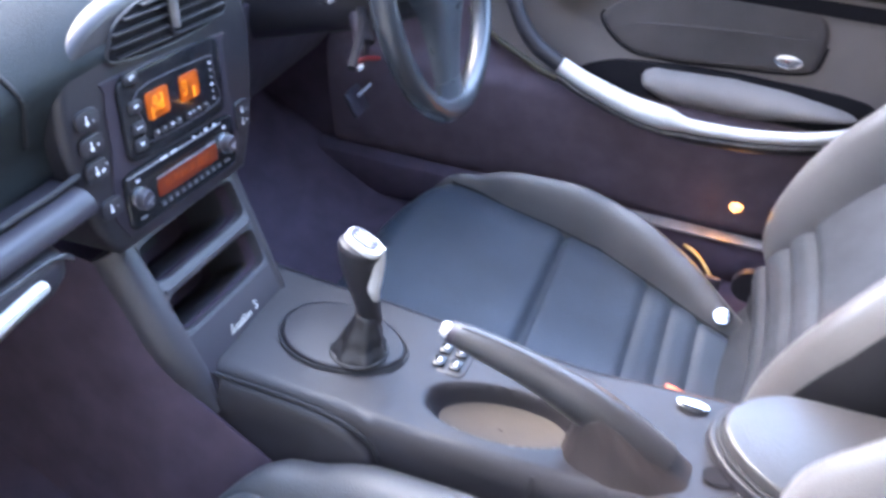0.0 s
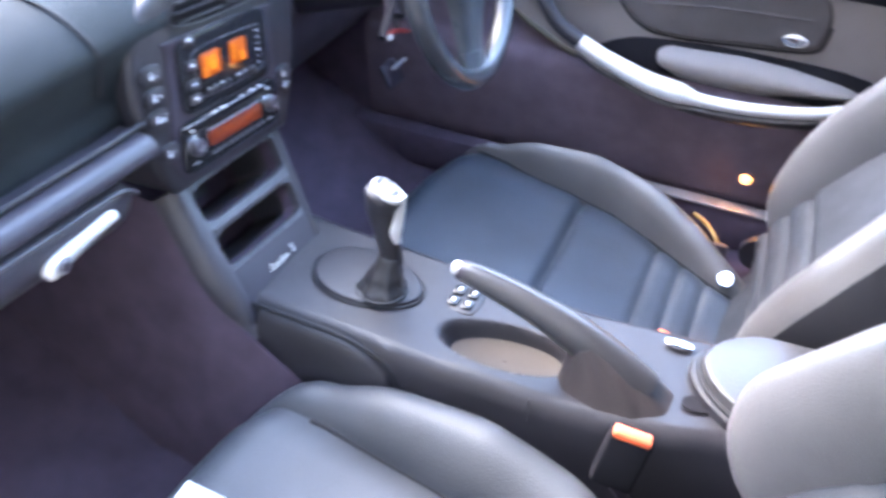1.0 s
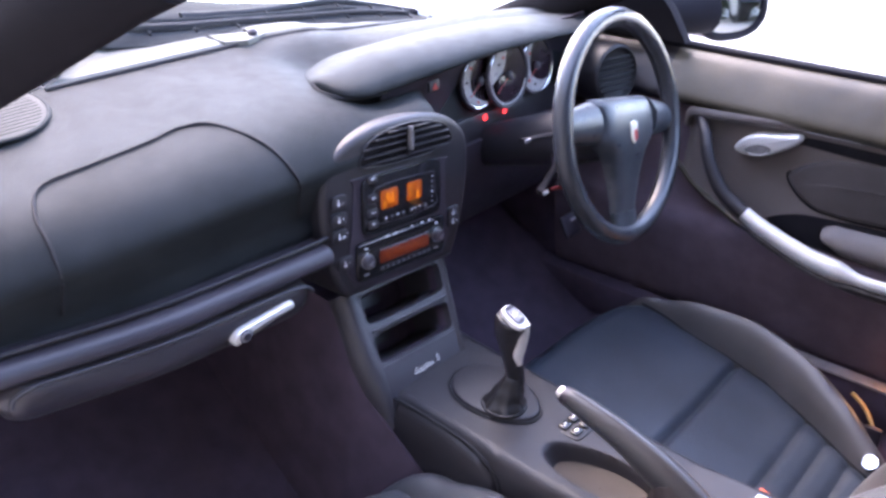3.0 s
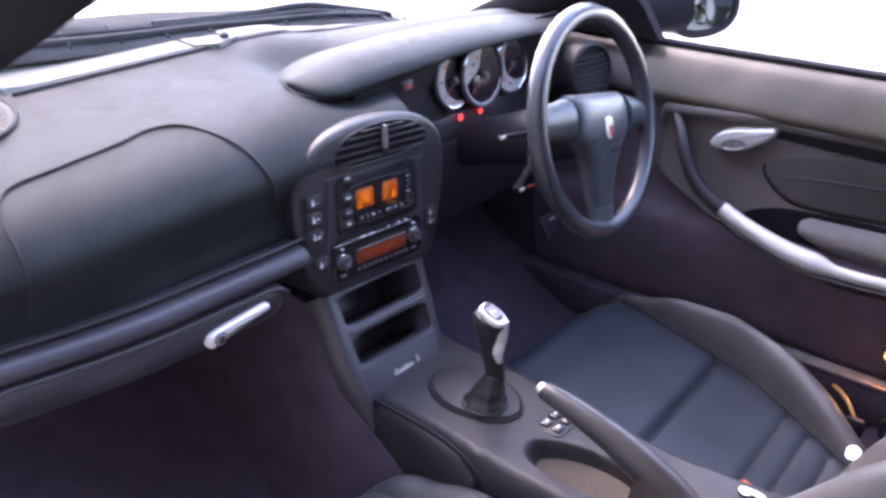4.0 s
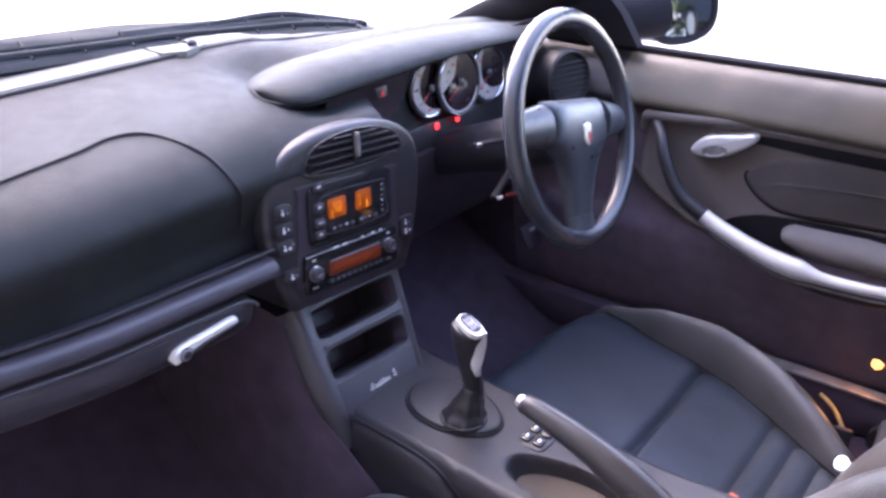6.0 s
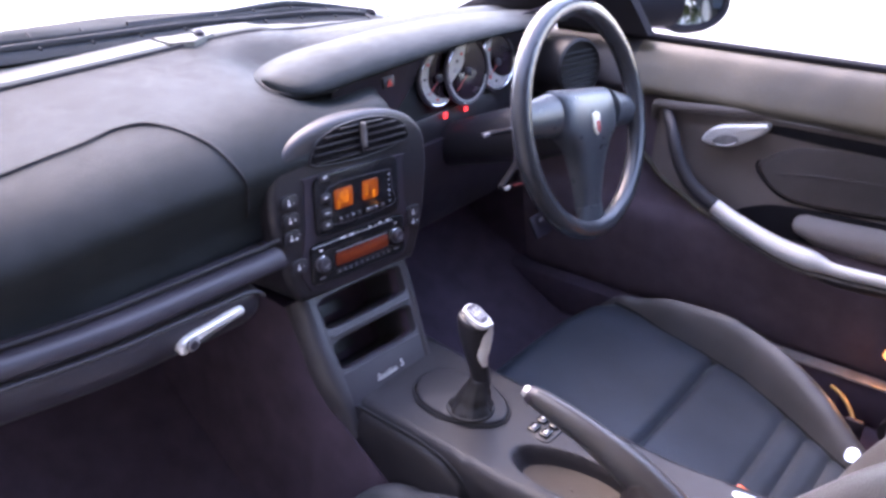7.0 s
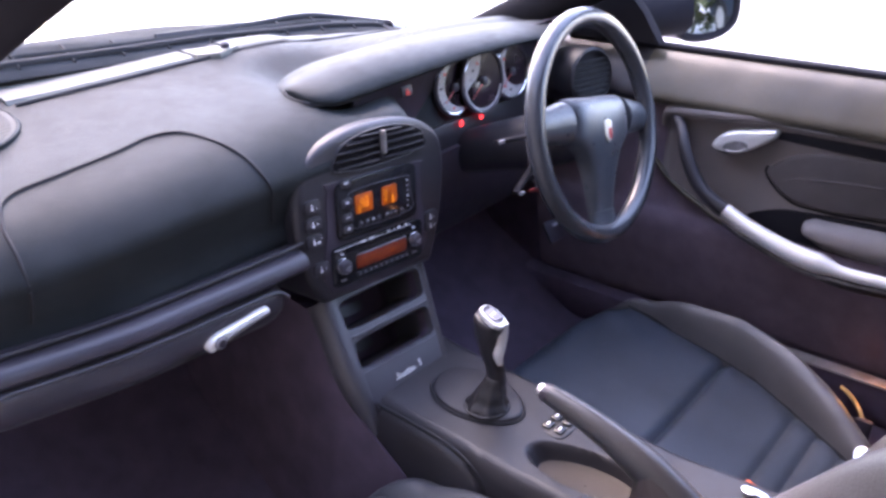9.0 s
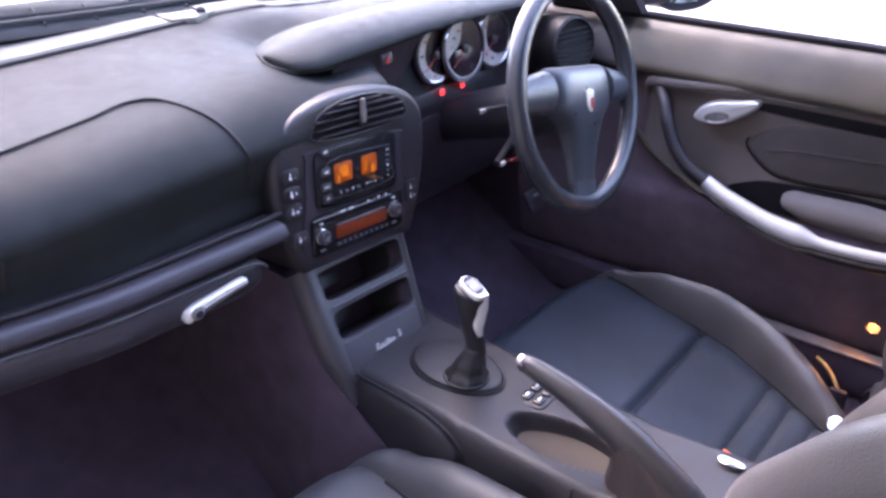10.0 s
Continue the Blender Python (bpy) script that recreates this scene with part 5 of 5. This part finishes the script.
for x in steps(0.066, 0.10, 9) + steps(0.11, 0.40, 14) + [0.41, 0.42]:
    e = math.sqrt(max(0.0, 1 - (max(0, 0.080 - x) / 0.0145) ** 2)) * math.sqrt(max(0.0, 1 - (max(0, x - 0.36) / 0.0605) ** 2))
    rows.append([DM @ Vector((x, along(PAD_TOP, x) * (1 - v) + along(PAD_LOW, x) * v, (0.004 + 0.036 * e) * math.sin(math.pi * v) ** 0.55)) for v in steps(0, 1, 16)])
part("armrest_pad", grid(rows), ARM_PAD, door, "pale padded armrest")
# pull bar: dark upper arm, silver main stretch
bar_a = curve([(0.722, 0.100, 0.690), (0.694, 0.072, 0.666), (0.676, 0.053, 0.632), (0.668, 0.029, 0.592), (0.665, 0.000, 0.562), (0.665, -0.042, 0.538)], 6)
part("bar_arm", tube(bar_a, [along([(0, 0.010), (10, 0.0125), (30, 0.0145)], i) for i in range(len(bar_a))], 16, flat=1.0, up=(1, 0, 0)), PLASTIC, door)
bar_b = curve([(0.665, -0.042, 0.538), (0.663, -0.075, 0.523), (0.661, -0.11, 0.511), (0.660, -0.15, 0.498), (0.660, -0.19, 0.488), (0.661, -0.235, 0.482), (0.662, -0.27, 0.477), (0.664, -0.32, 0.477), (0.668, -0.38, 0.480), (0.682, -0.46, 0.488), (0.71, -0.53, 0.500)], 6)
part("pull_bar", tube(bar_b, [along([(0, 0.0148), (12, 0.0165), (24, 0.0190), (29, 0.0195), (35, 0.0120), (44, 0.0110), (60, 0.0105)], i) for i in range(len(bar_b))], 18, flat=0.9, up=(1, 0, 0)), SILVER, door, "satin silver curved pull bar")
bar_c = [p + Vector((0.012, 0, -0.020)) for p in bar_b]
part("bar_base", tube(bar_c, 0.016, 12, flat=0.9, up=(1, 0, 0)), PLASTIC, door)
part("bar_underline", tube([p + Vector((-0.002, 0, -0.006 - r)) for p, r in zip(bar_b, [along([(0, 0.0148), (24, 0.0190), (29, 0.0195), (35, 0.0120), (60, 0.0105)], i) for i in range(len(bar_b))])], 0.0032, 8), SCUFFED, door)
# the card's rolled top edge and the crease in the padded insert
part("card_roll", tube(curve([(0.730, 0.128, 0.660), (0.722, 0.122, 0.684), (0.716, 0.108, 0.696), (0.712, 0.06, 0.700), (0.711, 0.0, 0.706), (0.713, -0.07, 0.712), (0.718, -0.16, 0.714)], 5), [along([(0, 0.006), (10, 0.011), (24, 0.011), (30, 0.004)], i) for i in range(31)], 12, flat=0.8, up=(1, 0, 0)), DOOR_SKIN, door)
part("insert_crease", tube(curve([DM @ Vector(p) for p in ((0.018, -0.030, 0.0165), (0.06, -0.020, 0.0178), (0.12, -0.013, 0.0178), (0.2, -0.007, 0.0178), (0.31, -0.002, 0.0172))], 5), 0.0022, 8), DOOR_PAD, door)
# release handle
HM = Matrix(((0, 0, -1, 0.722), (-1, 0, 0, 0.02), (0, 1, 0, 0.658), (0, 0, 0, 1)))
ho = [(p.x, p.y) for p in curve([(0.004, -0.012, 0), (0.018, 0.010, 0), (0.045, 0.025, 0), (0.085, 0.033, 0), (0.122, 0.040, 0), (0.123, 0.024, 0), (0.092, 0.000, 0), (0.060, -0.017, 0), (0.022, -0.021, 0)], 5, True)]
part("release_handle", slab(ho, 0.02, 0.008, HM, seg=3), SILVER, door, "silver door release handle")
# raised oval in darker metal paints the shade inside the finger hollow
part("handle_hollow_shade", slab(oval(0.050, 0.021, 28), 0.0016, 0.0008, HM @ pose(0.052, -0.004, 0.0192, 0, 0, 14)), SCUFFED, door, "darker oval plate painting the shade of the finger hollow")
part("hollow_lip", tube([HM @ pose(0.053, -0.006, 0.0206, 0, 0, 14) @ Vector((0.020 * math.cos(a), 0.0075 * math.sin(a), 0)) for a in steps(radians(200), radians(340), 14)], 0.0020, 8, up=(1, 0, 0)), SILVER, door)
part("lock_button", slab(oval(0.046, 0.024, 28), 0.010, 0.004, Matrix(((0, 0, -1, 0.722), (-1, 0, 0, -0.393), (0, 1, 0, 0.593), (0, 0, 0, 1)))), CHROME, door, "oval chrome button")
part("door_lamp", slab([(-0.009, -0.004), (-0.006, 0.009), (0.004, 0.011), (0.014, 0.004), (0.010, -0.008), (0.0, -0.011)], 0.010, 0.003, Matrix(((0, 0, -1, 0.724), (-1, 0, 0, -0.378), (0, 1, 0, 0.312), (0, 0, 0, 1)))), DOOR_LAMP, door, "lit warm door lamp")
bulb_data = bpy.data.lights.new("door_lamp_bulb", "AREA")
bulb_data.shape, bulb_data.size, bulb_data.size_y = "RECTANGLE", 0.020, 0.018
bulb_data.energy, bulb_data.color = 0.008, (1.0, 0.42, 0.12)
bulb = new("door_lamp_bulb", bulb_data)
bulb.matrix_world = look((0.708, -0.382, 0.314), (0.30, -0.25, 0.26))
# sail panel and window
part("sail_panel", slab([(0, 0), (0.17, 0.0), (0.13, 0.06), (0.03, 0.16), (-0.04, 0.15), (-0.09, 0.10), (-0.10, 0.0)], 0.03, 0.006, Matrix(((0, 0, 1, 0.74), (-1, 0, 0, 0.33), (0, 1, 0, 0.815), (0, 0, 0, 1)))), MATT, door)

mir = thing("door_mirror", (0.95, 0.17, 0.84), "dark door mirror with a bright glass outside the window", "mirror")
mm = facing((0.958, 0.165, 0.850), (-0.45, -1, 0.118))
part("housing", slab(oval(0.185, 0.135, 36, 2.5), 0.075, 0.03, mm @ Matrix.Translation((0, 0, 0)) @ pose(0, 0, -0.085), seg=4), BLACK, mir)
part("rim", tube([mm @ Vector((x, y, -0.008)) for x, y in oval(0.172, 0.122, 40, 2.5)], 0.010, 8, closed=True, up=mm.to_3x3() @ Vector((0, 0, 1))), MATT, mir)
part("glass", slab(oval(0.162, 0.112, 36, 2.5), 0.003, 0, mm @ pose(0, 0, -0.008)), MIRROR, mir)
part("foot", tube(curve([(0.77, 0.27, 0.855), (0.84, 0.235, 0.852), (0.90, 0.205, 0.852)], 4), [0.055, 0.055, 0.054, 0.053, 0.053, 0.054, 0.055, 0.056, 0.058], 14, flat=0.9), MATT, mir)

# sill plate and seat catch beside the driver's seat
plate = thing("sill_plate", (0.71, -0.30, 0.25), "worn satin metal strip along the door sill", "sill plate")
part("strip", box((0.706, -0.335, 0.252), (0.030, 0.34, 0.006), 0.002), SILL_METAL, plate)
catch = thing("seat_adjuster", (0.625, -0.345, 0.2), "brass-coloured seat adjuster bar beside the seat", "adjuster bar")
part("bar", tube(curve([(0.652, -0.310, 0.252), (0.640, -0.330, 0.249), (0.622, -0.352, 0.240), (0.600, -0.372, 0.225)], 4), 0.0042, 10), BRASS, catch)
part("bracket", box((0.600, -0.37, 0.205), (0.012, 0.03, 0.06), 0.003), BLACK, catch)

# ---- behind the car, seen in the mirror ----
hedge = thing("hedge", (6, -14, 0), "long green hedge behind the forecourt", "hedge", kind="stuff")
rng = random.Random(5)
vs, fs = [], []
for k in range(14000):
    p = Vector((rng.uniform(-3, 16), -14 + rng.gauss(0, 0.5), rng.uniform(0.05, 4.6)))
    q = Euler((rng.uniform(0, 6), rng.uniform(0, 6), rng.uniform(0, 6))).to_matrix()
    r = rng.uniform(0.09, 0.20)
    n = len(vs)
    vs += [p + q @ Vector(c) * r for c in ((-1, 0, 0), (0, -0.5, 0.1), (1, 0, 0), (0, 0.5, 0.1))]
    fs.append((n, n + 1, n + 2, n + 3))
me = bpy.data.meshes.new("leaves")
me.from_pydata([tuple(v) for v in vs], [], fs)
me.materials.append(LEAF)
lv = new("leaves", me)
lv.parent = hedge
lv.matrix_parent_inverse = hedge.matrix_basis.inverted()

van = thing("parked_car", (5.85, -11.5, 0), "dark blue parked car standing behind on the forecourt", "car")
side = [(-1.9, 0.35), (-1.95, 0.75), (-1.2, 0.95), (-0.55, 1.38), (0.75, 1.42), (1.45, 0.98), (1.95, 0.85), (1.95, 0.35)]
CMX = Matrix(((0, 0, 1, 5.05), (1, 0, 0, -11.5), (0, 1, 0, 0), (0, 0, 0, 1)))
part("body", slab(side, 1.65, 0.06, CMX), DARK_PAINT, van)
for a, b in (((-0.98, 0.98), (-0.50, 1.30)), ((0.02, 0.98), (0.72, 1.33))):
    for off in (-0.004, 1.634):
        part("side_window", slab([(a[0], a[1]), (b[0] + 0.1, a[1]), (b[0], b[1]), (a[0] + 0.42, b[1])], 0.02, 0.004, CMX @ pose(0, 0, off)), GLOSS_BLACK, van)
for yy in (-1.25, 1.25):
    for xx in (5.03, 6.52):
        w = part("wheel", lathe([(0.31, 0), (0.31, 0.2), (0.2, 0.2)], Matrix.Translation((xx, -11.5 + yy, 0.31)) @ pose(0, 0, 0, 0, 90), 24), RUBBER, van)
        part("rim", lathe([(0.19, -0.01), (0.19, 0.21), (0.1, 0.21)], Matrix.Translation((xx, -11.5 + yy, 0.31)) @ pose(0, 0, 0, 0, 90), 20), SILVER, w)
